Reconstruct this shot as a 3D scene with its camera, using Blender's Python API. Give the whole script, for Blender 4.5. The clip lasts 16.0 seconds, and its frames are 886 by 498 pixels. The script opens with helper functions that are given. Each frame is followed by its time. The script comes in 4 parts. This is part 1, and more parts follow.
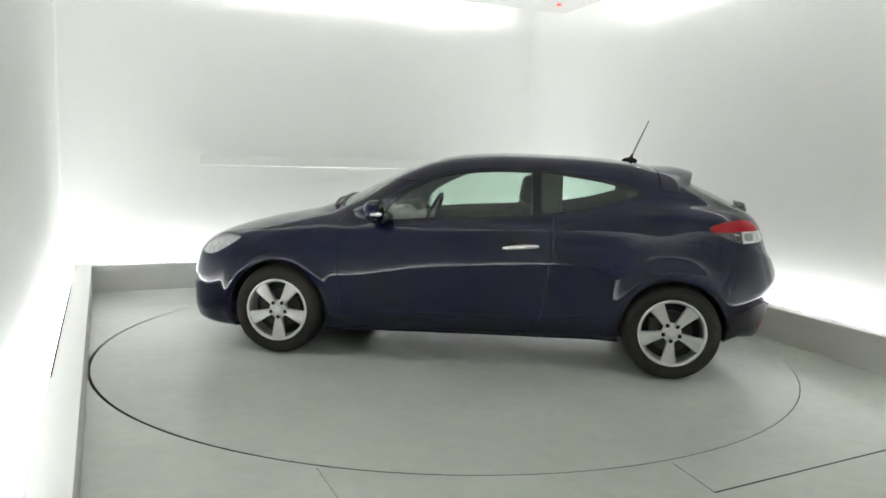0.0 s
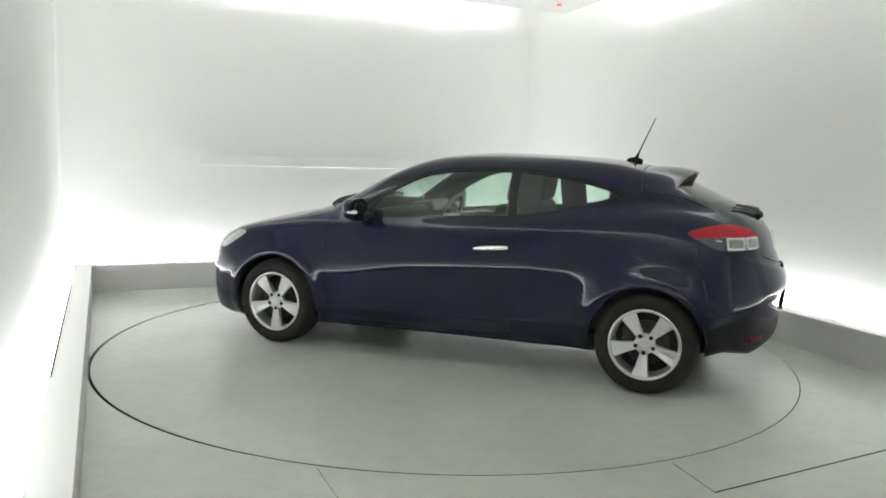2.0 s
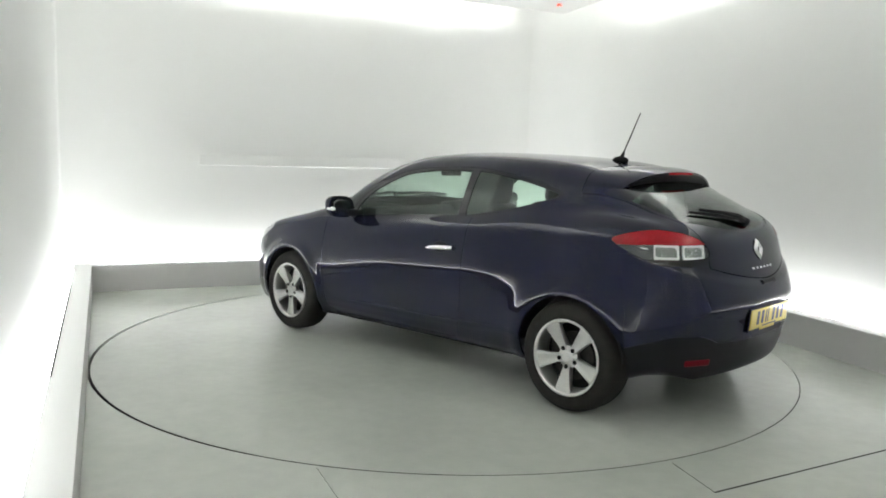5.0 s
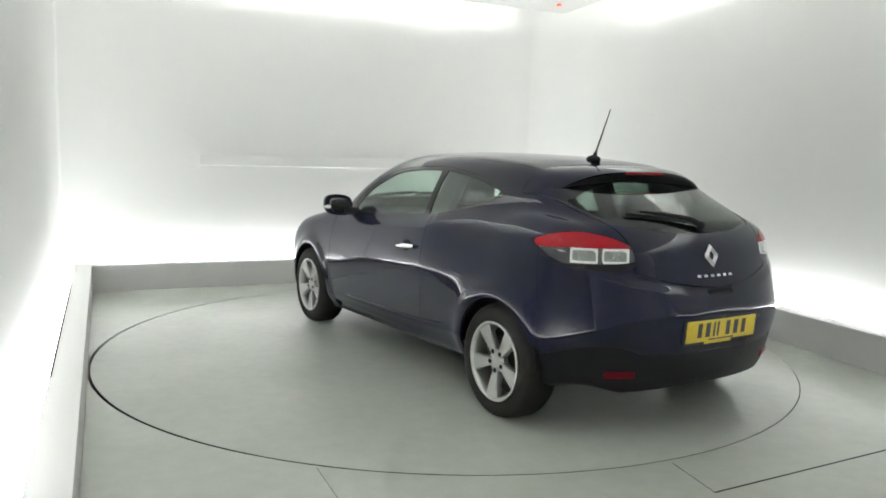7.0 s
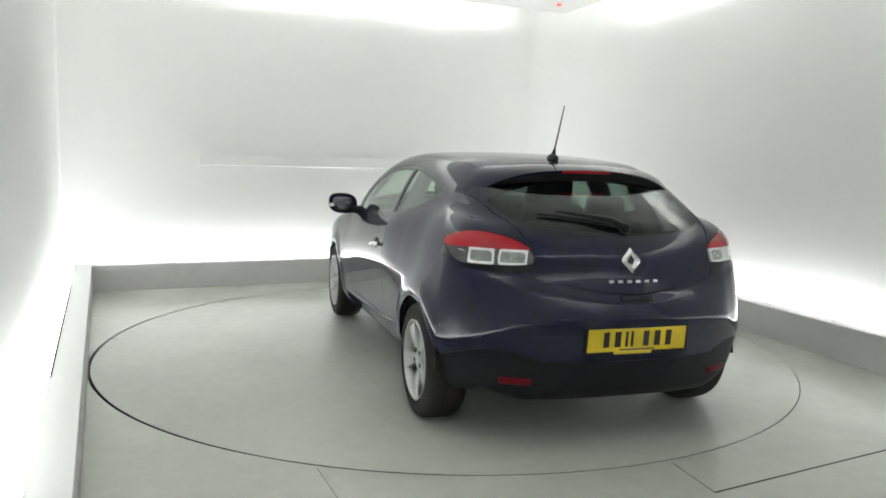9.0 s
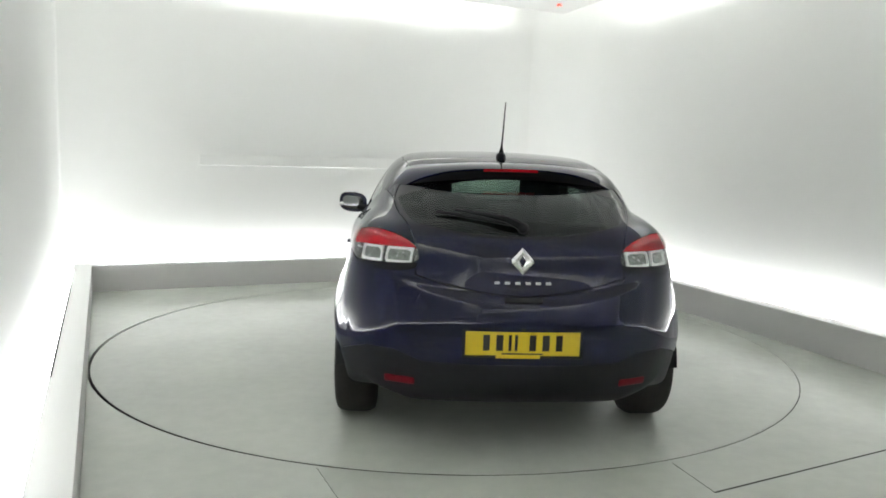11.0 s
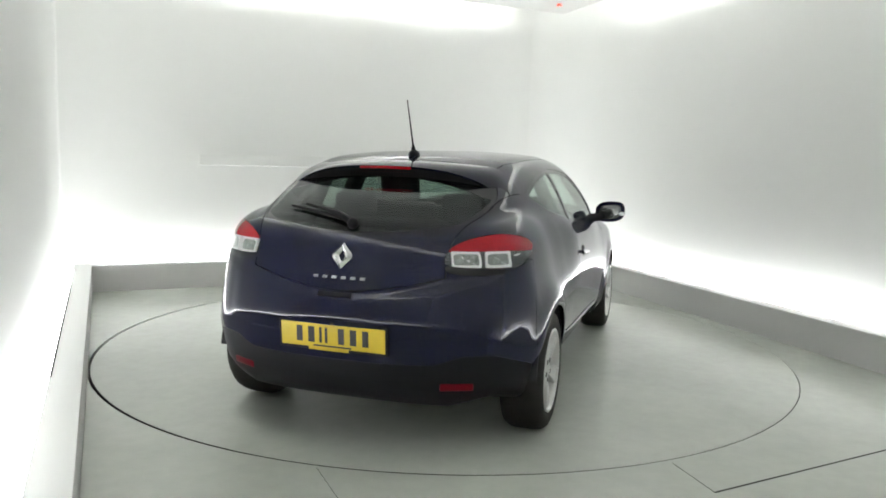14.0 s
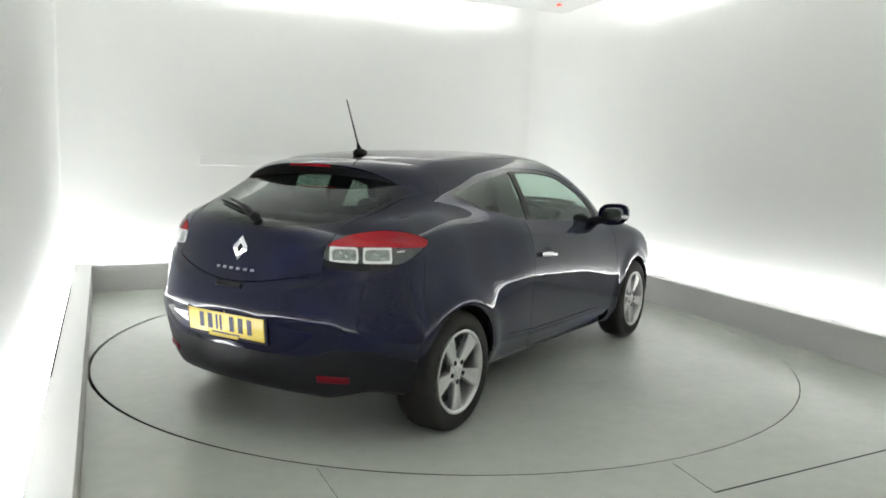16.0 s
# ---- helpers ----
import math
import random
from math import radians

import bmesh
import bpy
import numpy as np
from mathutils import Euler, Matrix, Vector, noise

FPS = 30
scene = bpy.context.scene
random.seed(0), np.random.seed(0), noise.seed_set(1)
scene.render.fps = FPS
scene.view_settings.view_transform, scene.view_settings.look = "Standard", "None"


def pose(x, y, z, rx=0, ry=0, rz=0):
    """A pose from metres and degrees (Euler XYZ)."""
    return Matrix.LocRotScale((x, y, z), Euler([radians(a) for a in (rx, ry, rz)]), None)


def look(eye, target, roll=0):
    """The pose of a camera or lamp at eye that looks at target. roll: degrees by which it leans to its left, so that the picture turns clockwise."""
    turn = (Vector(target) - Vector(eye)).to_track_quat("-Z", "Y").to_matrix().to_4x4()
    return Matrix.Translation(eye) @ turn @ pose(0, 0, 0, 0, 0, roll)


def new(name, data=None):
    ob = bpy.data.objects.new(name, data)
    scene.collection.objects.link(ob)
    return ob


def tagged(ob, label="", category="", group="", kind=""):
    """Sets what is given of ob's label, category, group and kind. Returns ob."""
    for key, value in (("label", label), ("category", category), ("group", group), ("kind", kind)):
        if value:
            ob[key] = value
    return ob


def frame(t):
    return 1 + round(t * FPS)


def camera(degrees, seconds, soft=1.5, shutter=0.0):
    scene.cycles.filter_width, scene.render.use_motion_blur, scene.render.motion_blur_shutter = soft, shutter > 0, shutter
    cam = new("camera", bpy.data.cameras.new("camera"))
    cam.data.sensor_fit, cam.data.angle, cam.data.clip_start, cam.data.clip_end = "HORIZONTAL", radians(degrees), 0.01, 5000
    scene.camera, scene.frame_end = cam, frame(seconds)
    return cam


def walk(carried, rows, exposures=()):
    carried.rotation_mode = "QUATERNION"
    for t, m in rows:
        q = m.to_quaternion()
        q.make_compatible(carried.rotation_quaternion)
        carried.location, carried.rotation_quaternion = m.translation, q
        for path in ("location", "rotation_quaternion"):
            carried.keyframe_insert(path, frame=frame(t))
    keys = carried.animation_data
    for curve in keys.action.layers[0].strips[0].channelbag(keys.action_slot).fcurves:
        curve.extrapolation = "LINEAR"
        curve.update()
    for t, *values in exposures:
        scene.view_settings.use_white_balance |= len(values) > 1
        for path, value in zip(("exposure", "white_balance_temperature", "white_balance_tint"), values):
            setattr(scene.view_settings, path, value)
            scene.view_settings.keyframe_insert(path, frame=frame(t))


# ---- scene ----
# A still camera in a white photo studio; a dark blue coupe turns on a floor turntable.
EYE = (0.0, -5.6356, 1.3806)
AIM = (-0.005974, -4.64282, 1.2608)
cam = camera(60.59, 16.0, soft=1.75)
walk(cam, [(0.0, look(EYE, AIM, 1.578)), (16.0, look(EYE, AIM, 1.578))],
     exposures=[(0.0, 0.0), (16.0, 0.0)])

# ---- world and light levels ----
world = bpy.data.worlds.new("world")
scene.world = world
world.use_nodes = True
world.node_tree.nodes["Background"].inputs[0].default_value = (0.9, 0.95, 1.0, 1)
world.node_tree.nodes["Background"].inputs[1].default_value = 0.02
KERB_GLOW = 19.7
CEILING_GLOW = 38.0


# ---- materials ----
def material(name, color, rough=0.5, metal=0.0, coat=0.0, spec=0.5, vary=0.0, scale=8.0, bump=0.0, bump_scale=60.0,
             rough_vary=0.0, emit=0.0, emit_color=(1, 1, 1)):
    m = bpy.data.materials.new(name)
    m.use_nodes = True
    nt = m.node_tree
    b = nt.nodes["Principled BSDF"]
    b.inputs["Base Color"].default_value = (*color, 1)
    b.inputs["Roughness"].default_value = rough
    b.inputs["Metallic"].default_value = metal
    b.inputs["Coat Weight"].default_value = coat
    b.inputs["Coat Roughness"].default_value = 0.04
    b.inputs["Specular IOR Level"].default_value = spec
    if emit:
        b.inputs["Emission Color"].default_value = (*emit_color, 1)
        b.inputs["Emission Strength"].default_value = emit
    tc = nt.nodes.new("ShaderNodeTexCoord")
    if vary or rough_vary:
        big = nt.nodes.new("ShaderNodeTexNoise")
        big.inputs["Scale"].default_value = scale
        big.inputs["Detail"].default_value = 6
        fine = nt.nodes.new("ShaderNodeTexNoise")
        fine.inputs["Scale"].default_value = scale * 14
        fine.inputs["Detail"].default_value = 3
        nt.links.new(tc.outputs["Object"], big.inputs["Vector"])
        nt.links.new(tc.outputs["Object"], fine.inputs["Vector"])
        mix = nt.nodes.new("ShaderNodeMath")
        mix.operation = "MULTIPLY_ADD"
        mix.inputs[1].default_value = 0.3
        nt.links.new(fine.outputs["Fac"], mix.inputs[0])
        nt.links.new(big.outputs["Fac"], mix.inputs[2])
        if vary:
            ramp = nt.nodes.new("ShaderNodeMapRange")
            ramp.inputs[1].default_value, ramp.inputs[2].default_value = 0.35, 0.95
            ramp.inputs[3].default_value, ramp.inputs[4].default_value = 1 - vary, 1 + vary
            nt.links.new(mix.outputs[0], ramp.inputs[0])
            mul = nt.nodes.new("ShaderNodeVectorMath")
            mul.operation = "SCALE"
            mul.inputs[0].default_value = color
            nt.links.new(ramp.outputs[0], mul.inputs["Scale"])
            nt.links.new(mul.outputs[0], b.inputs["Base Color"])
        if rough_vary:
            rr = nt.nodes.new("ShaderNodeMapRange")
            rr.inputs[1].default_value, rr.inputs[2].default_value = 0.35, 0.95
            rr.inputs[3].default_value, rr.inputs[4].default_value = rough - rough_vary, rough + rough_vary
            nt.links.new(mix.outputs[0], rr.inputs[0])
            nt.links.new(rr.outputs[0], b.inputs["Roughness"])
    if bump:
        n = nt.nodes.new("ShaderNodeTexNoise")
        n.inputs["Scale"].default_value = bump_scale
        n.inputs["Detail"].default_value = 4
        nt.links.new(tc.outputs["Object"], n.inputs["Vector"])
        bp = nt.nodes.new("ShaderNodeBump")
        bp.inputs["Strength"].default_value = bump
        bp.inputs["Distance"].default_value = 0.002
        nt.links.new(n.outputs["Fac"], bp.inputs["Height"])
        nt.links.new(bp.outputs[0], b.inputs["Normal"])
    return m


def glass_material(name, tint, gloss=1.0):
    m = bpy.data.materials.new(name)
    m.use_nodes = True
    nt = m.node_tree
    nt.nodes.remove(nt.nodes["Principled BSDF"])
    out = nt.nodes["Material Output"]
    tr = nt.nodes.new("ShaderNodeBsdfTransparent")
    tr.inputs[0].default_value = (*tint, 1)
    gl = nt.nodes.new("ShaderNodeBsdfGlossy")
    gl.inputs["Roughness"].default_value = 0.02
    gl.inputs["Color"].default_value = (gloss, gloss, gloss, 1)
    lw = nt.nodes.new("ShaderNodeLayerWeight")
    lw.inputs[0].default_value = 0.5
    pw = nt.nodes.new("ShaderNodeMath")
    pw.operation = "POWER"
    pw.inputs[1].default_value = 5.0
    nt.links.new(lw.outputs["Facing"], pw.inputs[0])
    fr = nt.nodes.new("ShaderNodeMath")
    fr.operation = "MULTIPLY_ADD"
    fr.inputs[1].default_value, fr.inputs[2].default_value = 0.9, 0.035
    nt.links.new(pw.outputs[0], fr.inputs[0])
    mx = nt.nodes.new("ShaderNodeMixShader")
    nt.links.new(fr.outputs[0], mx.inputs[0])
    nt.links.new(tr.outputs[0], mx.inputs[1])
    nt.links.new(gl.outputs[0], mx.inputs[2])
    nt.links.new(mx.outputs[0], out.inputs[0])
    return m


WALL = material("white wall paint", (0.80, 0.81, 0.79), 0.6, vary=0.012, scale=0.7, bump=0.06, bump_scale=140)
# for the unseen front wall, greyed to dim what the car reflects
GREY_WALL = material("grey of the unseen front wall", (0.62, 0.62, 0.615), 0.7, vary=0.05, scale=1.0, bump=0.06, bump_scale=120)
CEIL = material("white ceiling paint", (0.80, 0.80, 0.78), 0.7, vary=0.01, scale=0.8, bump=0.05, bump_scale=120)
KERB = material("light grey kerb paint", (0.60, 0.595, 0.585), 0.55, vary=0.03, scale=1.5, bump=0.1, bump_scale=90)
FLOOR = material("pale grey-green floor paint", (0.510, 0.539, 0.484), 0.26, vary=0.15, scale=0.8, bump=0.10, bump_scale=45)
PIT = material("dark gap", (0.015, 0.015, 0.014), 0.9, vary=0.2, scale=20)
KERB_LIGHT = material("glowing kerb diffuser", (0.9, 0.9, 0.9), 0.4, emit=KERB_GLOW, emit_color=(0.995, 1.0, 1.015))
CEIL_LIGHT = material("glowing fluorescent tube", (0.9, 0.9, 0.9), 0.4, emit=CEILING_GLOW, emit_color=(0.98, 1.0, 0.98))
RED_LED = material("small red light", (0.6, 0.05, 0.03), 0.4, emit=1.5, emit_color=(1, 0.12, 0.08))
PAINT = material("navy metallic car paint", (0.0040, 0.0050, 0.0235), 0.38, coat=0.88, spec=0.02, vary=0.12, scale=400)
BLACK = material("satin black plastic", (0.008, 0.008, 0.009), 0.45, spec=0.2, vary=0.15, scale=60, bump=0.1, bump_scale=700)
DIFFUSER = material("grained dark grey bumper plastic", (0.009, 0.009, 0.012), 0.5, spec=0.2, vary=0.1, scale=50, bump=0.15, bump_scale=600)
GLOSS_BLACK = material("gloss black trim", (0.004, 0.004, 0.005), 0.2, spec=0.25, coat=0.3, vary=0.1, scale=40)
LINING = material("charcoal interior lining", (0.042, 0.042, 0.044), 0.85, vary=0.15, scale=30, bump=0.2, bump_scale=400)
FABRIC = material("dark grey seat fabric", (0.032, 0.033, 0.036), 0.9, vary=0.2, scale=40, bump=0.4, bump_scale=500)
RUBBER = material("black tyre rubber", (0.022, 0.021, 0.019), 0.75, spec=0.25, vary=0.25, scale=18, bump=0.25, bump_scale=250)
ALLOY = material("silver alloy", (0.54, 0.54, 0.53), 0.34, metal=0.85, vary=0.05, scale=30)
DARK_METAL = material("dark brake metal", (0.045, 0.043, 0.04), 0.55, metal=0.6, vary=0.3, scale=25)
CHROME = material("polished chrome", (0.85, 0.85, 0.86), 0.08, metal=1.0, vary=0.03, scale=40)
RED = material("red lamp lens", (0.34, 0.006, 0.013), 0.2, spec=0.25, coat=0.25, vary=0.12, scale=60)
DARK_RED = material("dark red reflector", (0.14, 0.003, 0.010), 0.4, spec=0.12, vary=0.15, scale=80)
CLEAR = glass_material("clear lamp cover", (0.985, 0.988, 0.99))
LAMP_INNER = material("silver lamp reflector", (0.62, 0.62, 0.63), 0.28, metal=0.6, vary=0.5, scale=28)
LAMP_BOWL = material("dull silver lamp bowl", (0.24, 0.26, 0.24), 0.3, metal=0.5, vary=0.6, scale=45)
LAMP_DARK = material("smoked lamp inside", (0.10, 0.105, 0.105), 0.25, metal=0.4, vary=0.5, scale=40)
LAMP_WHITE = material("milky lamp lens", (0.93, 0.93, 0.92), 0.15, coat=0.7, vary=0.06, scale=50)
GLASS = glass_material("green tinted glass", (0.86, 0.93, 0.89))
DARK_GLASS = glass_material("darker tinted glass", (0.47, 0.53, 0.50))
PLATE = material("yellow plate", (0.63, 0.46, 0.014), 0.35, coat=0.3, vary=0.04, scale=30)
INK = material("black ink", (0.012, 0.012, 0.012), 0.4, vary=0.1, scale=40)
MIRROR = material("mirror glass", (0.22, 0.225, 0.23), 0.01, metal=1.0)


# ---- mesh helpers ----
def part(name, bm, mat, parent=None, label="", smooth=False, sharp=35):
    me = bpy.data.meshes.new(name)
    if smooth:
        for f in bm.faces:
            f.smooth = True
        for e in bm.edges:
            if len(e.link_faces) == 2 and e.calc_face_angle(0) > radians(sharp):
                e.smooth = False
    bm.to_mesh(me)
    bm.free()
    me.materials.append(mat)
    ob = new(name, me)
    ob.parent = parent
    if label:
        ob["label"] = label
    return ob


def box(bm, size, at=(0, 0, 0), turn=(0, 0, 0), bevel=0.0, segments=2):
    geo = bmesh.ops.create_cube(bm, size=1.0, matrix=pose(*at, *turn) @ Matrix.Diagonal((*size, 1)))
    if bevel:
        edges = {e for v in geo["verts"] for e in v.link_edges}
        bmesh.ops.bevel(bm, geom=list(edges), offset=bevel, segments=segments, affect="EDGES", profile=0.5)
    return geo


def prism(bm, outline, z0, z1, bevel=0.0):
    """A solid from a closed outline in x, y between two heights."""
    low = [bm.verts.new((x, y, z0)) for x, y in outline]
    high = [bm.verts.new((x, y, z1)) for x, y in outline]
    faces = [bm.faces.new(high), bm.faces.new(low[::-1])]
    n = len(outline)
    for i in range(n):
        faces.append(bm.faces.new((low[i], low[(i + 1) % n], high[(i + 1) % n], high[i])))
    bmesh.ops.recalc_face_normals(bm, faces=faces)
    if bevel:
        bmesh.ops.bevel(bm, geom=list({e for f in faces for e in f.edges}), offset=bevel, segments=2, affect="EDGES", profile=0.5)


def lathe(bm, profile, steps=64, closed=True):
    """A turned solid about the y axis from (radius, y) pairs."""
    rings = []
    for k in range(steps):
        a = 2 * math.pi * k / steps
        rings.append([bm.verts.new((r * math.cos(a), y, r * math.sin(a))) for r, y in profile])
    n = len(profile)
    for k in range(steps):
        p, q = rings[k], rings[(k + 1) % steps]
        for i in range(n if closed else n - 1):
            j = (i + 1) % n
            bm.faces.new((p[i], q[i], q[j], p[j]))
    bmesh.ops.recalc_face_normals(bm, faces=bm.faces[:])


def tube(bm, points, radii, steps=10):
    """A round bar through points with a radius at each."""
    rings = []
    for i, p in enumerate(points):
        p = Vector(p)
        d = (Vector(points[min(i + 1, len(points) - 1)]) - Vector(points[max(i - 1, 0)])).normalized()
        side = d.cross(Vector((0, 0, 1)) if abs(d.z) < 0.9 else Vector((1, 0, 0))).normalized()
        up = side.cross(d)
        rings.append([bm.verts.new(p + radii[i] * (math.cos(a) * side + math.sin(a) * up))
                      for a in (2 * math.pi * k / steps for k in range(steps))])
    for p, q in zip(rings, rings[1:]):
        for k in range(steps):
            bm.faces.new((p[k], p[(k + 1) % steps], q[(k + 1) % steps], q[k]))
    bm.faces.new(rings[0][::-1])
    bm.faces.new(rings[-1])
    bmesh.ops.recalc_face_normals(bm, faces=bm.faces[:])


# ---- the room ----
A = np.array((-3.41, 1.54))
B = np.array((1.354, 3.78))
LEFT_WAY = np.array((0.4163, -0.9092))
RIGHT_WAY = np.array((0.350, -0.9368))
BACK_WAY = (B - A) / np.linalg.norm(B - A)


def meet(p, d, q, e):
    k = np.linalg.solve(np.array([d, -e]).T, q - p)
    return p + k[0] * d


E_ = A + 8.5 * LEFT_WAY
D_ = meet(E_, BACK_WAY, B, RIGHT_WAY)
CORNERS = [A, B, D_, E_]          # back left, back right, front right, front left
SIDES = ("back", "right", "front", "left")


def grown(d):
    """The room's outline moved outwards by d."""
    lines = []
    for i in range(4):
        p, q = CORNERS[i], CORNERS[(i + 1) % 4]
        w = (q - p) / np.linalg.norm(q - p)
        lines.append((p + d * np.array((-w[1], w[0])), w))
    return [meet(*lines[i - 1], *lines[i]) for i in range(4)]


def side_quad(i, d0, d1):
    a, b = grown(d0), grown(d1)
    j = (i + 1) % 4
    return [tuple(a[i]), tuple(a[j]), tuple(b[j]), tuple(b[i])]


KERB_H = 0.25
for i, side in enumerate(SIDES):
    bm = bmesh.new()
    prism(bm, side_quad(i, 0.27, 0.42), -0.1, 3.6)
    tagged(part("wall_" + side, bm, GREY_WALL if side == "front" else WALL), "unseen wall behind the camera, greyed to dim reflections" if side == "front" else "plain white painted studio wall washed by cove light", "wall", kind="structure")
    bm = bmesh.new()
    prism(bm, side_quad(i, 0.0, 0.262 if side == "front" else 0.15), -0.05, KERB_H, 0.004)
    tagged(part("kerb_" + side, bm, KERB), "low light grey painted kerb along the wall", "kerb", kind="structure")
    # white slab over the grey kerb: the strip's glare put into its colour
    bm = bmesh.new()
    prism(bm, side_quad(i, 0.002, 0.15), KERB_H - 0.001, KERB_H + 0.005)
    tagged(part("lit_kerb_top_" + side, bm, WALL), "top of the low kerb, whitened to look brightly lit", "kerb", kind="structure")
    if side == "left":
        bm = bmesh.new()
        p0, p1 = grown(0.1385)[0], grown(0.1495)[0]
        prism(bm, [tuple(p0 + 1.25 * LEFT_WAY), tuple(p0 + 4.0 * LEFT_WAY), tuple(p1 + 4.0 * LEFT_WAY), tuple(p1 + 1.25 * LEFT_WAY)],
              0.18, KERB_H + 0.007)
        tagged(part("kerb_joint", bm, PIT), "thin dark joint beside the kerb top", "joint", kind="structure")
    if side == "front":
        continue
    bm = bmesh.new()
    quad = [np.array(p) for p in side_quad(i, 0.158, 0.262)]
    if side == "back":
        quad[0], quad[3] = quad[0] + 0.28 * BACK_WAY, quad[3] + 0.28 * BACK_WAY
    if side == "left":
        quad[1], quad[2] = quad[1] + 0.28 * LEFT_WAY, quad[2] + 0.28 * LEFT_WAY
    prism(bm, [tuple(p) for p in quad], 0.18, KERB_H - 0.006)
    tagged(part("light_strip", bm, KERB_LIGHT), "long white glowing light strip between kerb and wall", "light strip",
           group="kerb light strips")

# concave fillets in the wall corners
for i in range(4):
    R_FILLET = 0.6 if i == 1 else 0.025
    c = grown(0.27)[i]
    p, q = grown(0.27)[i - 1], grown(0.27)[(i + 1) % 4]
    u, w = (p - c) / np.linalg.norm(p - c), (q - c) / np.linalg.norm(q - c)
    pts = [tuple(c - 0.01 * (u + w))]
    for k in range(13):
        a = 0.5 * math.pi * k / 12
        pts.append(tuple(c + R_FILLET * ((1 - math.sin(a)) * u + (1 - math.cos(a)) * w)))
    bm = bmesh.new()
    prism(bm, pts, KERB_H, 3.58)
    tagged(part("wall_corner", bm, WALL, smooth=True, sharp=20), "softly rounded white wall corner", "wall", kind="structure")

# ceiling with a lit cove round it
bm = bmesh.new()
prism(bm, [tuple(p) for p in grown(0.45)], 3.55, 3.65)
tagged(part("upper_ceiling", bm, CEIL), "white ceiling above the lit cove", "ceiling", kind="structure")
bm = bmesh.new()
prism(bm, [tuple(p) for p in grown(-0.06)], 3.12, 3.20, 0.006)
tagged(part("ceiling", bm, CEIL), "white lowered ceiling panel with a lit cove round it", "ceiling", kind="structure")
for i in range(4):
    p, q = grown(-0.14)[i], grown(-0.14)[(i + 1) % 4]
    w = (q - p) / np.linalg.norm(q - p)
    p, q = p + (0.66 if i == 1 else 0.38) * w, q - (0.66 if i == 0 else 0.38) * w
    bm = bmesh.new()
    tube(bm, [(*p, 3.265), (*q, 3.265)], [0.02, 0.02], 12)
    tagged(part("fluorescent_tube", bm, CEIL_LIGHT), "long white glowing fluorescent tube above the ceiling panel", "lamp",
           group="ceiling cove tubes")

# floor with a round hole for the turntable
RING_R, DISC_R = 2.4572, 2.4445
HOLE_AT = (-0.0075, -0.0010)
bm = bmesh.new()
outer = [tuple(p) for p in grown(0.02)]
N = 256
hole = [(HOLE_AT[0] + RING_R * math.cos(2 * math.pi * k / N), HOLE_AT[1] + RING_R * math.sin(2 * math.pi * k / N)) for k in range(N)]
ov = [bm.verts.new((x, y, 0)) for x, y in outer]
hv = [bm.verts.new((x, y, 0)) for x, y in hole]
oe = [bm.edges.new((ov[i], ov[(i + 1) % 4])) for i in range(4)]
he = [bm.edges.new((hv[i], hv[(i + 1) % N])) for i in range(N)]
bmesh.ops.triangle_fill(bm, use_beauty=True, use_dissolve=False, edges=oe + he)
for f in bm.faces:
    if f.normal.z < 0:
        f.normal_flip()
lv = [bm.verts.new((x, y, -0.05)) for x, y in hole]
for k in range(N):
    bm.faces.new((hv[k], hv[(k + 1) % N], lv[(k + 1) % N], lv[k]))
floor = tagged(part("floor", bm, FLOOR), "pale grey-green painted studio floor with a round turntable set in", "floor", kind="structure")
bm = bmesh.new()
prism(bm, [tuple(p) for p in grown(0.3)], -0.16, -0.052)
tagged(part("pit_floor", bm, PIT), "dark bottom of the gap below the floor", "floor", kind="structure")

# thin joints in the floor round the turntable
def joint(p, q, width):
    p, q = np.array(p), np.array(q)
    w = (q - p) / np.linalg.norm(q - p)
    n = np.array((-w[1], w[0])) * width / 2
    bm = bmesh.new()
    prism(bm, [tuple(p + n), tuple(p - n), tuple(q - n), tuple(q + n)], -0.002, 0.0012)
    tagged(part("floor_joint", bm, PIT, floor), kind="structure")


joint((1.164, -2.552), (2.85, -1.655), 0.009)
joint((1.073, -2.247), (1.164, -2.552), 0.0025)
joint((-0.553, -2.42), (-0.10, -3.39), 0.0015)

# faint slanted ledge on the back wall
wp, wq = grown(0.27)[0], grown(0.27)[1]
bm = bmesh.new()
inward = np.array((BACK_WAY[1], -BACK_WAY[0]))
ends = []
for s in (1.30, 4.1):
    base = wp + s * BACK_WAY
    ends.append([bm.verts.new((*(base + o * inward), z)) for o, z in ((-0.01, 1.365), (0.001, 1.345), (0.018, 1.239), (0.0182, 1.2385), (-0.01, 1.2335))])
for k in range(5):
    bm.faces.new((ends[0][k], ends[0][(k + 1) % 5], ends[1][(k + 1) % 5], ends[1][k]))
bm.faces.new(ends[0])
bm.faces.new(ends[1][::-1])
bmesh.ops.recalc_face_normals(bm, faces=bm.faces[:])
tagged(part("wall_ledge", bm, WALL), "shallow slanted white ledge on the back wall", "wall ledge", kind="structure")

# red signal light under the ceiling near the corner
bm = bmesh.new()
bmesh.ops.create_cone(bm, cap_ends=True, segments=20, radius1=0.03, radius2=0.022, depth=0.02)
alarm = part("signal_light", bm, RED_LED, smooth=True)
alarm.matrix_world = pose(1.174, 3.124, 3.11)
tagged(alarm, "small red signal light on the white ceiling", "signal light")

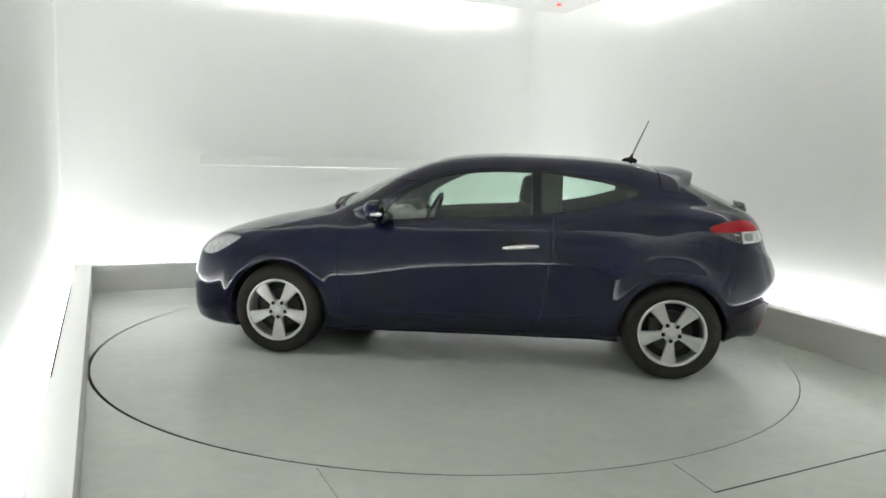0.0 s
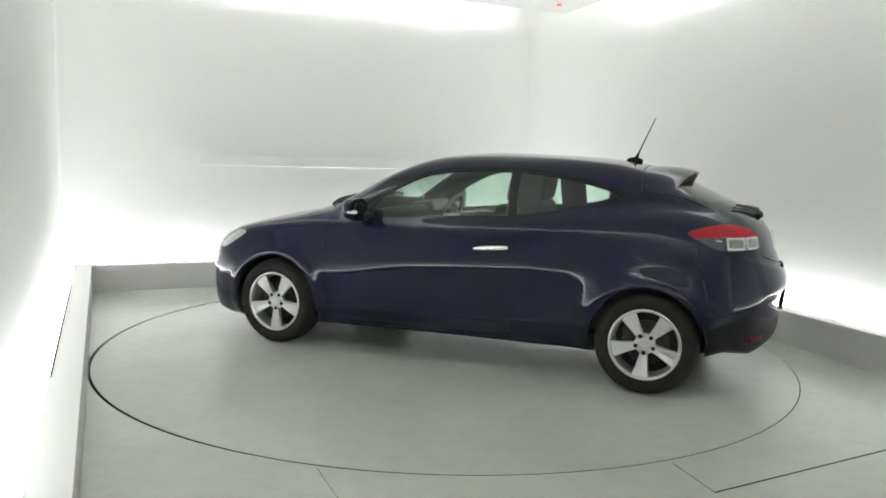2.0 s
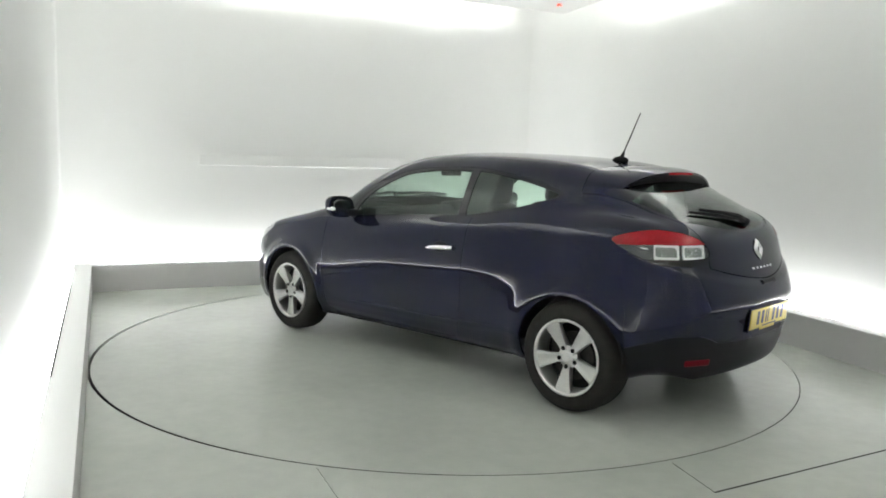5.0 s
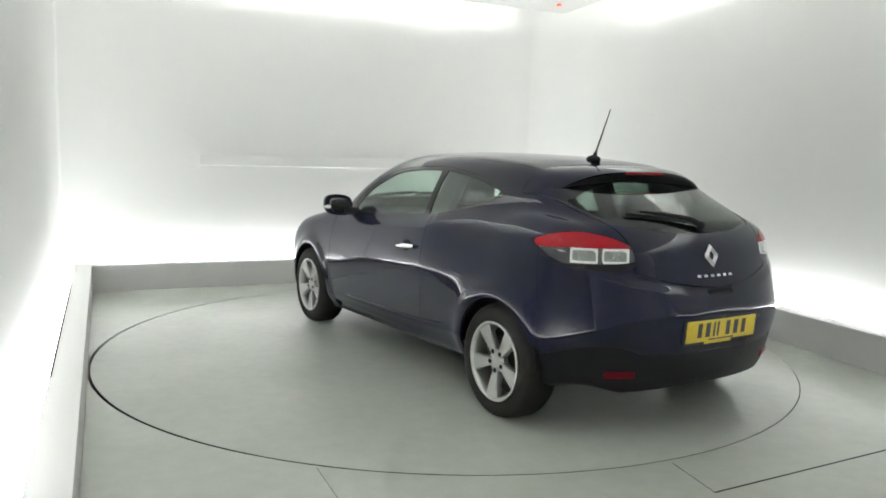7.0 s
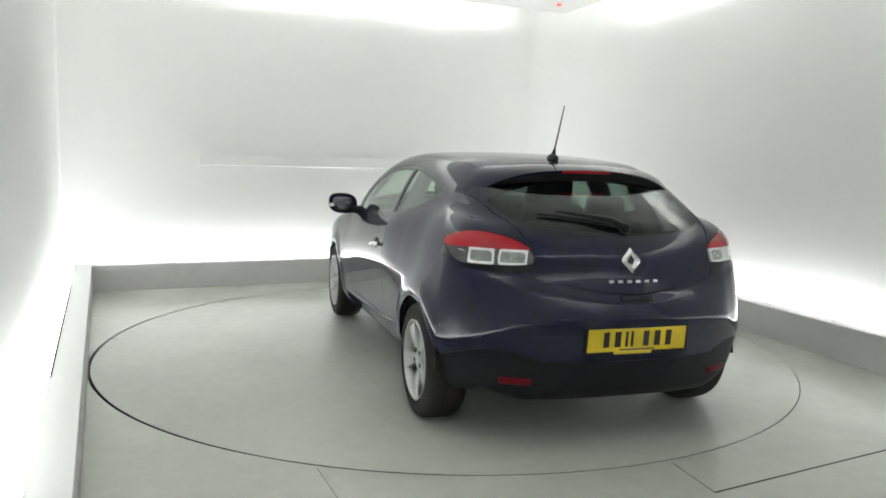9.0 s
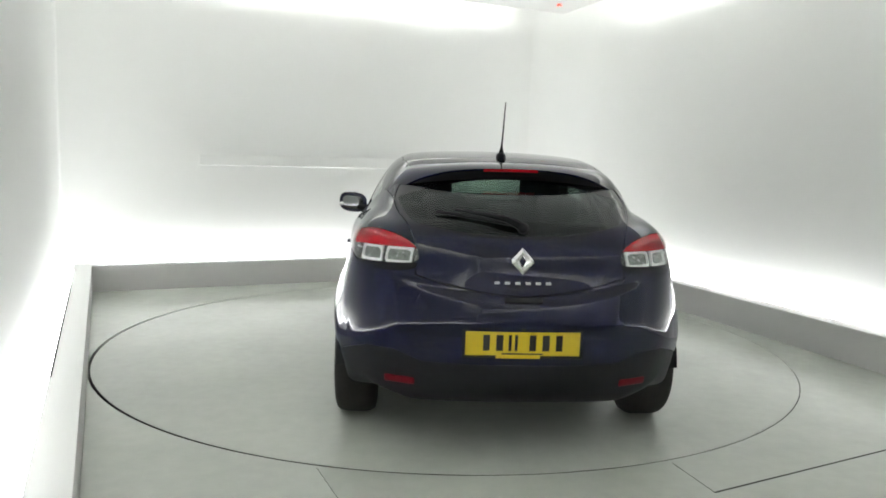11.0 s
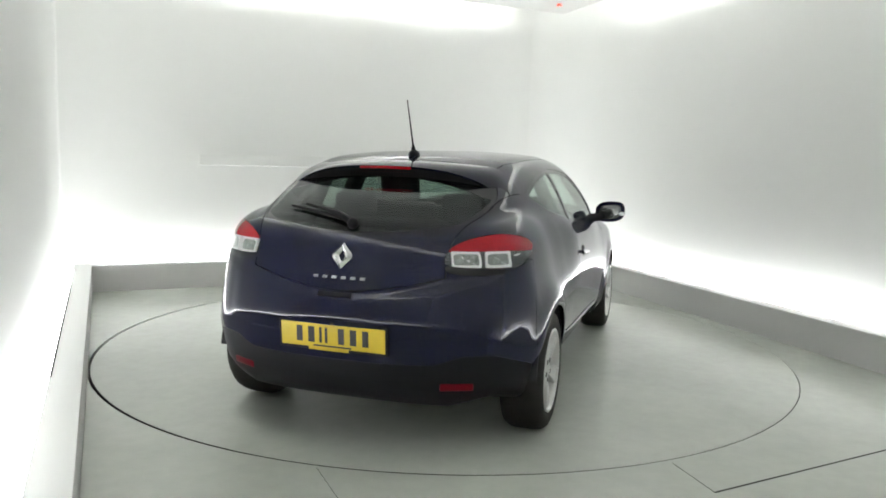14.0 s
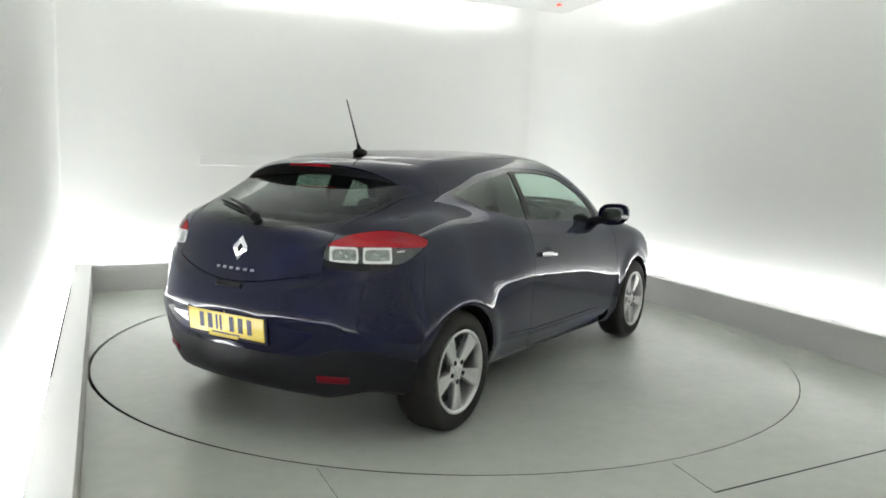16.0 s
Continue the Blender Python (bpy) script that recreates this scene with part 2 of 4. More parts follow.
# turntable
bm = bmesh.new()
prism(bm, [(DISC_R * math.cos(2 * math.pi * k / N), DISC_R * math.sin(2 * math.pi * k / N)) for k in range(N)], -0.045, -0.001)
turntable = tagged(part("turntable", bm, FLOOR), "round pale grey-green painted turntable flush with the floor", "turntable")
# added dark band round the disc: the gap's shade put into its colour
bm = bmesh.new()
edge_ring = []
for k in range(N):
    c, d = math.cos(2 * math.pi * k / N), math.sin(2 * math.pi * k / N)
    edge_ring.append([bm.verts.new((r * c, r * d, z)) for r, z in ((DISC_R + .0005, -.0025), (DISC_R + .003, -.004), (DISC_R + .003, -.045), (DISC_R + .0005, -.045))])
for k in range(N):
    p, q = edge_ring[k], edge_ring[(k + 1) % N]
    for i in range(4):
        bm.faces.new((p[i], q[i], q[(i + 1) % 4], p[(i + 1) % 4]))
bmesh.ops.recalc_face_normals(bm, faces=bm.faces[:])
part("turntable_gap_shade", bm, PIT, turntable, "dark band standing in for the shade in the gap")

# ---- the car: its skin as one smooth solid, cut into panels ----
def curve(*pairs):
    """A smooth monotone curve through (x, value) pairs given with rising x."""
    xs, ys = np.array([p[0] for p in pairs], float), np.array([p[1] for p in pairs], float)
    h, d = np.diff(xs), np.diff(ys) / np.diff(xs)
    m = np.zeros(len(xs))
    m[0], m[-1] = d[0], d[-1]
    for i in range(1, len(xs) - 1):
        if d[i - 1] * d[i] > 0:
            w1, w2 = 2 * h[i] + h[i - 1], h[i] + 2 * h[i - 1]
            m[i] = (w1 + w2) / (w1 / d[i - 1] + w2 / d[i])

    def f(x):
        x = np.clip(x, xs[0], xs[-1])
        i = np.clip(np.searchsorted(xs, x) - 1, 0, len(xs) - 2)
        t = (x - xs[i]) / h[i]
        return ((1 + 2 * t) * (1 - t) ** 2 * ys[i] + t * (1 - t) ** 2 * h[i] * m[i]
                + t * t * (3 - 2 * t) * ys[i + 1] + t * t * (t - 1) * h[i] * m[i + 1])
    return f


WHEEL_X, WHEEL_Z, TYRE_R = 1.32, 0.307, 0.309
plan_w = curve((-2.1, .77), (-1.9, .83), (-1.6, .885), (-1.3, .905), (-.9, .898), (-.3, .888), (.4, .885), (.9, .885), (1.3, .883),
               (1.6, .865), (1.9, .82), (2.2, .74))
crease_z = curve((-2.1, .78), (-1.32, .75), (-.95, .725), (-.45, .696), (.26, .65), (.84, .563), (1.3, .55), (2.1, .56))
crease_k = curve((-2.1, .1), (-1.5, .15), (-1.05, .8), (-.8, 1), (.85, 1), (1.1, .7), (1.6, .3), (2.1, .1))
low_z = curve((-1.2, .41), (-.80, .392), (-.43, .363), (.19, .345), (.72, .334), (1.0, .32))
bonnet = curve((-2.1, .96), (-1.95, 1.03), (-1.8, 1.085), (-1.6, 1.13), (-1.3, 1.16), (-1.0, 1.15), (-.7, 1.12), (-.4, 1.085), (0, 1.055),
               (.6, 1.03), (.95, 1.03), (1.3, .965), (1.6, .903), (1.8, .850), (1.95, .793), (2.1, .70), (2.25, .58))
tail_low = curve((.15, -1.95), (.22, -1.995), (.35, -2.043), (.5, -2.064), (.66, -2.073), (1.3, -2.09))
tail_high = curve((.1, -2.25), (.6, -2.100), (.66, -2.073), (.71, -2.052), (.76, -2.030), (.86, -1.985), (.95, -1.955), (1.03, -1.915), (1.2, -1.8))
nose_x = curve((.15, 2.10), (.2, 2.14), (.3, 2.16), (.46, 2.165), (.6, 2.14), (.71, 2.09), (.8, 2.0), (.95, 1.8))
belly = curve((-2.1, .29), (-1.9, .235), (-1.6, .22), (-1.0, .20), (-.13, .185), (.8, .165), (1.7, .15), (2.0, .16), (2.2, .2))
cabin_w = curve((-2.0, .55), (-1.8, .60), (-1.5, .685), (-1.2, .745), (-.8, .79), (-.4, .805), (.2, .805), (.6, .79), (.9, .74), (1.3, .64))
tumble = curve((.9, -.03), (1.0, 0), (1.1, .042), (1.2, .093), (1.3, .155), (1.36, .20), (1.42, .26), (1.5, .35))
roof = curve((-2.05, .93), (-1.95, .995), (-1.83, 1.088), (-1.5, 1.250), (-1.36, 1.314), (-1.21, 1.358), (-1.03, 1.392), (-.6, 1.42), (-.2, 1.427), (.10, 1.41),
             (.32, 1.372), (.49, 1.32), (.66, 1.248), (.87, 1.142), (1.08, 1.04), (1.25, .95), (1.5, .76), (1.9, .50))
shoulder = curve((-2, .99), (-1.1, .975), (-.4, .935), (.9, .875), (1.3, .86))
haunch = curve((.5, 0), (.62, .015), (.8, .055), (.9, .07), (1.0, .08), (1.15, .09))
haunch_k = curve((-2, 1), (-1.2, .9), (-.9, .55), (-.5, 0), (0, 0))
tail_bow = curve((.3, .40), (.5, .33), (.75, .26), (1.0, .22), (1.2, .20))
bow = curve((-2, -.22), (-1.4, -.16), (-1.0, 0), (0, 0), (.4, .12), (.8, .22))


def smax(a, b, k):
    h = np.maximum(k - np.abs(a - b), 0) / k
    return np.maximum(a, b) + h * h * k / 4


def sm(t):
    t = np.clip(t, 0, 1)
    return t * t * (3 - 2 * t)


def skin(p):
    """Below zero inside the car's body."""
    x, a, z = p[:, 0], np.abs(p[:, 1]), p[:, 2]
    d = z - crease_z(x)
    soft = np.sqrt(d * d + .012 ** 2)
    up, down = (soft + d) / 2, (soft - d) / 2
    k = crease_k(x)
    off = -(.02 * up + .42 * up ** 2)
    below = np.maximum(low_z(x) - z, 0)
    off -= k * .125 * down + (1 - k) * .25 * down ** 2
    off += k * (.009 * sm(below / .03) - .34 * below)
    off -= np.maximum(.26 - z, 0) * .25
    off -= haunch_k(x) * haunch(z)
    e = z - shoulder(x)
    off -= .11 * (np.sqrt(e * e + .012 ** 2) + e)
    for hub in (-WHEEL_X, WHEEL_X):
        r = np.hypot(x - hub, z - WHEEL_Z)
        off += np.where(x < 0, .020 * np.exp(-((r - .37) / .075) ** 2), .016 * np.exp(-((r - .375) / .045) ** 2))
    side = a - plan_w(x) - off
    top = (z - bonnet(x) + .10 * a ** 2) * .93
    # the bumper's fullest line lies high in the middle and drops to the corners
    ridge = np.minimum(.085 * (np.maximum(a - .25, 0) / .42) ** 2, .15)
    zr = z + ridge * sm((1.0 - z) / .5)
    rear = smax(tail_low(zr), tail_high(zr), .010) + tail_bow(z) * a ** 2 + .16 * a ** 4 - x
    # a shallow step where the bumper stands proud below the tailgate
    lip = .80 + .085 * np.clip(a / .62, 0, 1.2) ** 2
    rear -= .011 * sm((lip - .030 - z) / .05)
    # flat seat for the number plate
    seat = sm((.72 - z) / .15) * sm((z - .36) / .13)
    rear += seat * tail_bow(z) * np.maximum(.22 ** 2 - a ** 2, 0)
    front = x - nose_x(z) + .22 * a ** 2 + .22 * a ** 4
    low = smax(smax(side, rear, .16), front, .16)
    floor_z = belly(x) + .09 * np.clip((a - .5) / .3, 0, 1) * np.clip((-1.6 - x) / .2, 0, 1)
    low = smax(smax(low, top, .07), floor_z - z, .05)
    xs = x + bow(x) * a ** 2
    cab = smax((z - roof(xs) + .06 * a ** 2 + .12 * a ** 4) * .90, (a - cabin_w(x) + tumble(z)) * .95, .07)
    cab = smax(smax(smax(cab, rear, .05), front, .05), .6 - z, .05)
    h = np.maximum(.035 - np.abs(low - cab), 0) / .035
    return np.minimum(low, cab) - h * h * .035 / 4


def skin_normals(p):
    g = np.empty_like(p)
    for i in range(3):
        q = np.zeros(3)
        q[i] = .0012
        g[:, i] = skin(p + q) - skin(p - q)
    return g / np.maximum(np.linalg.norm(g, axis=1), 1e-9)[:, None]


def make_skin(around=384, along=230, caps=80):
    cx, cz = 1.42, .62
    rows = []
    for j in range(caps, 0, -1):
        b = .5 * math.pi * j / caps
        rows.append((-cx, -math.sin(b), math.cos(b)))
    for j in range(along + 1):
        rows.append((-cx + 2 * cx * j / along, 0, 1))
    for j in range(1, caps + 1):
        b = .5 * math.pi * j / caps
        rows.append((cx, math.sin(b), math.cos(b)))
    rows = np.array(rows)
    ang = 2 * np.pi * (np.arange(around) + .5) / around
    o = np.zeros((len(rows), around, 3))
    w = np.zeros_like(o)
    o[:, :, 0], o[:, :, 2] = rows[:, :1], cz
    w[:, :, 0] = rows[:, 1:2]
    w[:, :, 1] = rows[:, 2:3] * np.cos(ang)
    w[:, :, 2] = rows[:, 2:3] * np.sin(ang)
    o, w = o.reshape(-1, 3), w.reshape(-1, 3)
    lo, hi = np.zeros(len(o)), np.full(len(o), 2.0)
    for _ in range(26):
        mid = (lo + hi) / 2
        inside = skin(o + w * mid[:, None]) < 0
        lo, hi = np.where(inside, mid, lo), np.where(inside, hi, mid)
    v = o + w * lo[:, None]
    i, j = np.meshgrid(np.arange(len(rows) - 1), np.arange(around), indexing="ij")
    n = (j + 1) % around
    q = np.stack([i * around + j, (i + 1) * around + j, (i + 1) * around + n, i * around + n], -1).reshape(-1, 4)
    return v, np.concatenate([q[:, [0, 1, 2]], q[:, [0, 2, 3]]])


class Sheet:
    """Triangles that fields cut along their zero lines."""

    def __init__(self):
        self.v, self.t = make_skin()

    def cut(self, tris, field):
        """Splits tris into those where field(points) is below zero and the rest."""
        f = field(self.v)
        f = np.where(np.abs(f) < 1e-6, 1e-6, f)
        s = f[tris] < 0
        c = s.sum(1)
        ins, outs, mixed = [tris[c == 3]], [tris[c == 0]], tris[(c == 1) | (c == 2)]
        if len(mixed):
            sm = f[mixed] < 0
            one = sm.sum(1) == 1
            lone = np.where(one, np.argmax(sm, 1), np.argmin(sm, 1))
            r = np.arange(len(mixed))
            a, b, d = mixed[r, lone], mixed[r, (lone + 1) % 3], mixed[r, (lone + 2) % 3]
            e = np.sort(np.concatenate([np.stack([a, b], 1), np.stack([a, d], 1)]), axis=1)
            u, inv = np.unique(e, axis=0, return_inverse=True)
            inv = inv.reshape(-1)
            k = (f[u[:, 0]] / (f[u[:, 0]] - f[u[:, 1]]))[:, None]
            base = len(self.v)
            self.v = np.concatenate([self.v, self.v[u[:, 0]] * (1 - k) + self.v[u[:, 1]] * k])
            p, q = base + inv[:len(a)], base + inv[len(a):]
            tip = np.stack([a, p, q], 1)
            rest = np.concatenate([np.stack([p, b, d], 1), np.stack([p, d, q], 1)])
            two = np.concatenate([one, one])
            ins += [tip[one], rest[~two]]
            outs += [tip[~one], rest[two]]
        return np.concatenate(ins), np.concatenate(outs)

    def take(self, field, gap=0.0):
        """Takes the part inside field out of what is left; gap: half the width of an open joint round it."""
        got, rest = self.cut(self.t, lambda p: field(p) + gap)
        if gap:
            _, rest = self.cut(rest, lambda p: field(p) - gap)
        self.t = rest
        return got


def outline(points, round_=True, steps=6):
    """A closed outline, rounded through its points."""
    p = np.array(points, float)
    if not round_:
        return p
    out = []
    n = len(p)
    for i in range(n):
        a, b, c, d = p[i - 1], p[i], p[(i + 1) % n], p[(i + 2) % n]
        for s in range(steps):
            t = s / steps
            out.append(b + .5 * t * (c - a + t * (2 * a - 5 * b + 4 * c - d + t * (3 * (b - c) + d - a))) * 1.0)
    return np.array(out)


def inside(u, v, poly):
    """Signed distance to a closed outline, below zero inside."""
    best = np.full(len(u), 1e9)
    odd = np.zeros(len(u), bool)
    n = len(poly)
    for i in range(n):
        (ax, ay), (bx, by) = poly[i], poly[(i + 1) % n]
        ex, ey = bx - ax, by - ay
        wx, wy = u - ax, v - ay
        t = np.clip((wx * ex + wy * ey) / max(ex * ex + ey * ey, 1e-12), 0, 1)
        best = np.minimum(best, (wx - t * ex) ** 2 + (wy - t * ey) ** 2)
        cross = (ay > v) != (by > v)
        odd ^= cross & (u < ex * (v - ay) / (ey if abs(ey) > 1e-12 else 1e-12) + ax)
    return np.where(odd, -1, 1) * np.sqrt(best)


def shell(name, tris, sheet, mat, parent, thick=.010, proud=0.0, label="", inner=None):
    """A panel of its own with thickness, from cut triangles."""
    used, idx = np.unique(tris, return_inverse=True)
    t = idx.reshape(-1, 3)
    v = sheet.v[used]
    n = skin_normals(v)
    v = v + proud * n
    e = np.concatenate([t[:, [0, 1]], t[:, [1, 2]], t[:, [2, 0]]])
    key = np.sort(e, 1)
    u, first, count = np.unique(key, axis=0, return_index=True, return_counts=True)
    rim = e[first[count == 1]]
    bw = np.cross(v[rim[:, 1]] - v[rim[:, 0]], n[rim[:, 0]])
    rn = np.zeros_like(v)
    np.add.at(rn, rim[:, 0], bw)
    np.add.at(rn, rim[:, 1], bw)
    rn /= np.maximum(np.linalg.norm(rn, axis=1), 1e-9)[:, None]
    rv, ridx = np.unique(rim, return_inverse=True)
    ridx = ridx.reshape(-1, 2)
    c, m = len(v), len(rv)
    w = v - thick * n
    allv = np.concatenate([v, w, v[rv], w[rv]])
    alln = np.concatenate([n, -n, rn[rv], rn[rv]])
    r0, r1 = 2 * c + ridx, 2 * c + m + ridx
    side = np.concatenate([np.stack([r0[:, 1], r0[:, 0], r1[:, 0]], 1), np.stack([r0[:, 1], r1[:, 0], r1[:, 1]], 1)])
    faces = np.concatenate([t, c + t[:, ::-1], side])
    me = bpy.data.meshes.new(name)
    me.from_pydata(allv.tolist(), [], faces.tolist())
    me.materials.append(mat)
    if inner:
        me.materials.append(inner)
        mi = np.zeros(len(faces), np.int32)
        mi[len(t):2 * len(t)] = 1
        me.polygons.foreach_set("material_index", mi)
    me.polygons.foreach_set("use_smooth", np.ones(len(faces), bool))
    me.normals_split_custom_set_from_vertices(alln.tolist())
    ob = new(name, me)
    ob.parent = parent
    if label:
        ob["label"] = label
    return ob


def build_car():
    car = new("car")
    tagged(car, "dark navy blue metallic three-door coupe standing on the turntable", "car")
    sh = Sheet()
    if sh.v[sh.t[0]].size:
        a, b, c = sh.v[sh.t[:, 0]], sh.v[sh.t[:, 1]], sh.v[sh.t[:, 2]]
        if np.sum(np.cross(b - a, c - a) * skin_normals((a + b + c) / 3)) < 0:
            sh.t = sh.t[:, ::-1]
    X, Y, Z = (lambda p: p[:, 0]), (lambda p: np.abs(p[:, 1])), (lambda p: p[:, 2])
    both = lambda *fs: (lambda p: np.max([f(p) for f in fs], axis=0))

    def halves(field, gap=0.0):
        got = sh.take(field, gap)
        left, right = sh.cut(got, lambda p: -p[:, 1])
        return left, right

    # wheel arches are open
    for hub in (-WHEEL_X, WHEEL_X):
        sh.take(both(lambda p: np.hypot(X(p) - hub, Z(p) - WHEEL_Z) - .342, lambda p: .56 - Y(p)))

    # outlines of glass, lamps and panels
    door_glass = outline([(.60, .965), (.50, 1.105), (.29, 1.222), (.13, 1.273), (-.12, 1.298), (-.36, 1.300), (-.385, 1.285), (-.405, 1.045), (-.385, 1.027), (.2, .988), (.5, .962)])
    rear_side_glass = outline([(-.465, 1.045), (-.45, 1.285), (-.49, 1.298), (-.62, 1.284), (-.85, 1.250), (-1.05, 1.200), (-1.085, 1.180), (-1.03, 1.158), (-.8, 1.090), (-.5, 1.036)])
    trim = outline([(.66, .945), (.55, 1.10), (.31, 1.242), (.14, 1.293), (-.12, 1.318), (-.42, 1.323), (-.64, 1.302), (-.88, 1.266), (-1.08, 1.212), (-1.12, 1.180), (-1.04, 1.148), (-.8, 1.077), (-.5, 1.018), (.1, .978), (.5, .947)])
    half = [(.20, 1.021), (.36, 1.038), (.49, 1.062), (.548, 1.100), (.582, 1.150), (.592, 1.185), (.56, 1.25), (.47, 1.31), (.2, 1.335)]
    back_glass = outline([(0, 1.014)] + half + [(0, 1.336)] + [(-y, z) for y, z in half[::-1]], steps=4)
    screen = outline([(0, 1.055), (.4, 1.05), (.66, 1.03), (.655, 1.07), (.575, 1.25), (.52, 1.35), (.3, 1.372), (0, 1.378), (-.3, 1.372), (-.52, 1.35), (-.575, 1.25), (-.655, 1.07), (-.66, 1.03), (-.4, 1.05)], steps=4)
    lamp = outline([(-1.425, .900), (-1.415, .957), (-1.34, .995), (-1.22, 1.022), (-1.05, 1.037), (-.90, 1.027), (-.78, 1.003), (-.725, .975), (-.80, .932), (-.90, .896), (-1.0, .884), (-1.2, .888)])
    head = outline([(1.60, .800), (1.72, .815), (1.88, .775), (1.985, .70), (1.93, .665), (1.83, .668), (1.72, .715)])
    door = outline([(.893, .93), (.897, .70), (.89, .45), (.86, .25), (.80, .215), (.3, .225), (-.40, .245), (-.45, .27), (-.49, .40), (-.525, .70), (-.535, .86), (-.54, .95), (-.54, 1.20), (-.35, 1.45), (.3, 1.45), (.8, 1.2)], round_=False)
    bonnet_line = outline([(.98, .68), (1.4, .70), (1.75, .66), (1.93, .50), (2.02, .0), (1.93, -.50), (1.75, -.66), (1.4, -.70), (.98, -.68), (1.08, 0)])

    f_side = lambda poly: both(lambda p: inside(X(p), Z(p), poly), lambda p: .40 - Y(p))
    f_back = lambda poly: both(lambda p: inside(p[:, 1], Z(p), poly), lambda p: X(p) + 1.2)
    f_lamp = both(lambda p: inside(Y(p) + X(p), Z(p), lamp), lambda p: X(p) + 1.3)

    # glass
    windscreen = sh.take(both(lambda p: inside(p[:, 1], Z(p), screen), lambda p: .25 - X(p)))
    shell("windscreen", windscreen, sh, GLASS, car, .005, -.002, "green tinted windscreen")
    for got in halves(f_side(door_glass)):
        shell("door_window", got, sh, GLASS, car, .004, -.004, "green tinted door window")
    for got in halves(f_side(rear_side_glass)):
        shell("rear_side_window", got, sh, GLASS, car, .004, -.004, "pointed tinted rear side window")
    for got in halves(f_side(trim)):
        shell("window_frame", got, sh, GLOSS_BLACK, car, .012, -.002, "gloss black window surround", inner=LINING)
    # rear glass with a black printed border
    clear = sh.take(lambda p: np.maximum(f_back(back_glass)(p) + .014, Z(p) - 1.283 + .31 * Y(p) ** 2))
    rear_window = shell("rear_window", clear, sh, DARK_GLASS, car, .004, -.003, "darker tinted rear window")
    edge = sh.take(f_back(back_glass))
    shell("window_border", edge, sh, GLOSS_BLACK, rear_window, .006, -.003, "black printed border", inner=LINING)

    # lamps
    for got in halves(f_lamp, .0015):
        up, low = sh.cut(got, lambda p: -(Z(p) - (.963 - .010 * np.clip((Y(p) + X(p) + 1.0) / .25, 0, 1))))
        light = shell("tail_lamp", low, sh, LAMP_DARK, car, .02, -.016, "tail lamp, red above, clear below")
        shell("red_lens", up, sh, RED, light, .02, .001, "red upper lens")
        shell("clear_cover", low, sh, CLEAR, light, .003, .001, "clear lower cover")
        for u0, hw in ((-1.307, .090), (-1.092, .094)):
            ring = outline([(u0 - hw, .893), (u0 - hw + .004, .962), (u0 + hw - .004, .962), (u0 + hw, .893)], round_=False)
            outer_t, _ = sh.cut(low, lambda p: inside(Y(p) + X(p), Z(p), ring) - .003)
            inner_t, band = sh.cut(outer_t, lambda p: inside(Y(p) + X(p), Z(p), ring) + .0095)
            shell("lamp_frame", band, sh, LAMP_WHITE, light, .012, -.003, "bright square lamp frame")
            facet = lambda p: np.abs((Y(p) + X(p) - u0) * .45 + (Z(p) - .927)) - .0045
            rib_t, bowl_t = sh.cut(inner_t, facet)
            shell("lamp_bowl", bowl_t, sh, LAMP_BOWL, light, .003, -.013, "dull silver reflector bowl")
            shell("lamp_rib", rib_t, sh, LAMP_INNER, light, .005, -.010, "bright slanted rib in the bowl")
        fin, _ = sh.cut(low, lambda p: np.maximum(np.abs(Z(p) - .944) - .004, np.abs(Y(p) + X(p) + .93) - .065))
        if len(fin):
            shell("lamp_fin", fin, sh, LAMP_WHITE, light, .008, -.004, "thin bright bar beside the frames")
    for got in halves(both(lambda p: inside(X(p), Z(p), head), lambda p: .35 - Y(p)), .0015):
        light = shell("headlamp", got, sh, LAMP_INNER, car, .02, -.02, "silver headlamp under a clear cover")
        shell("clear_cover", got, sh, CLEAR, light, .003, 0, "clear cover")

    foot = outline([(-1.425, .897), (-1.2, .884), (-1.0, .889), (-.93, .905), (-.97, .872), (-1.1, .858), (-1.3, .856), (-1.42, .868)])
    for got in halves(both(lambda p: inside(Y(p) + X(p), Z(p), foot), lambda p: X(p) + 1.3)):
        shell("lamp_base", got, sh, GLOSS_BLACK, car, .012, -.001, "gloss black strip below the tail lamp")
    # panels
    bon = sh.take(both(lambda p: inside(X(p), p[:, 1], bonnet_line), lambda p: .55 - Z(p)), .002)
    shell("bonnet", bon, sh, PAINT, car, .012, inner=BLACK)
    lip = lambda p: Z(p) - (.765 + .115 * np.clip(Y(p) / .62, 0, 1.6) ** 1.7)
    hatch_side = curve((.70, .49), (.94, .487), (.99, .495), (1.06, .525), (1.118, .578), (1.177, .606), (1.215, .65), (1.4, .66))
    hatch = sh.take(both(lambda p: X(p) + 1.185 + .03 * (Y(p) / .6) ** 2, lambda p: -lip(p),
                         lambda p: Y(p) - hatch_side(Z(p))), .0028)
    tailgate = shell("tailgate", hatch, sh, PAINT, car, .012, inner=LINING, label="navy blue tailgate with badge and lettering")
    # bumpers
    low_edge = lambda p: Z(p) - (.452 + .045 * np.clip((Y(p) - .46) / .12, 0, 1) - .07 * np.clip((X(p) + 1.87) / .20, 0, 1))
    behind = lambda p: X(p) + 1.66 - .09 * np.clip((Z(p) - .6) / .3, 0, 1)
    diffuser = sh.take(both(behind, low_edge), .0012)
    rear_low = shell("lower_bumper", diffuser, sh, DIFFUSER, car, .012, -.004, "dark grey plastic lower rear bumper")
    bump = sh.take(both(behind, lambda p: Z(p) - .91), .0012)
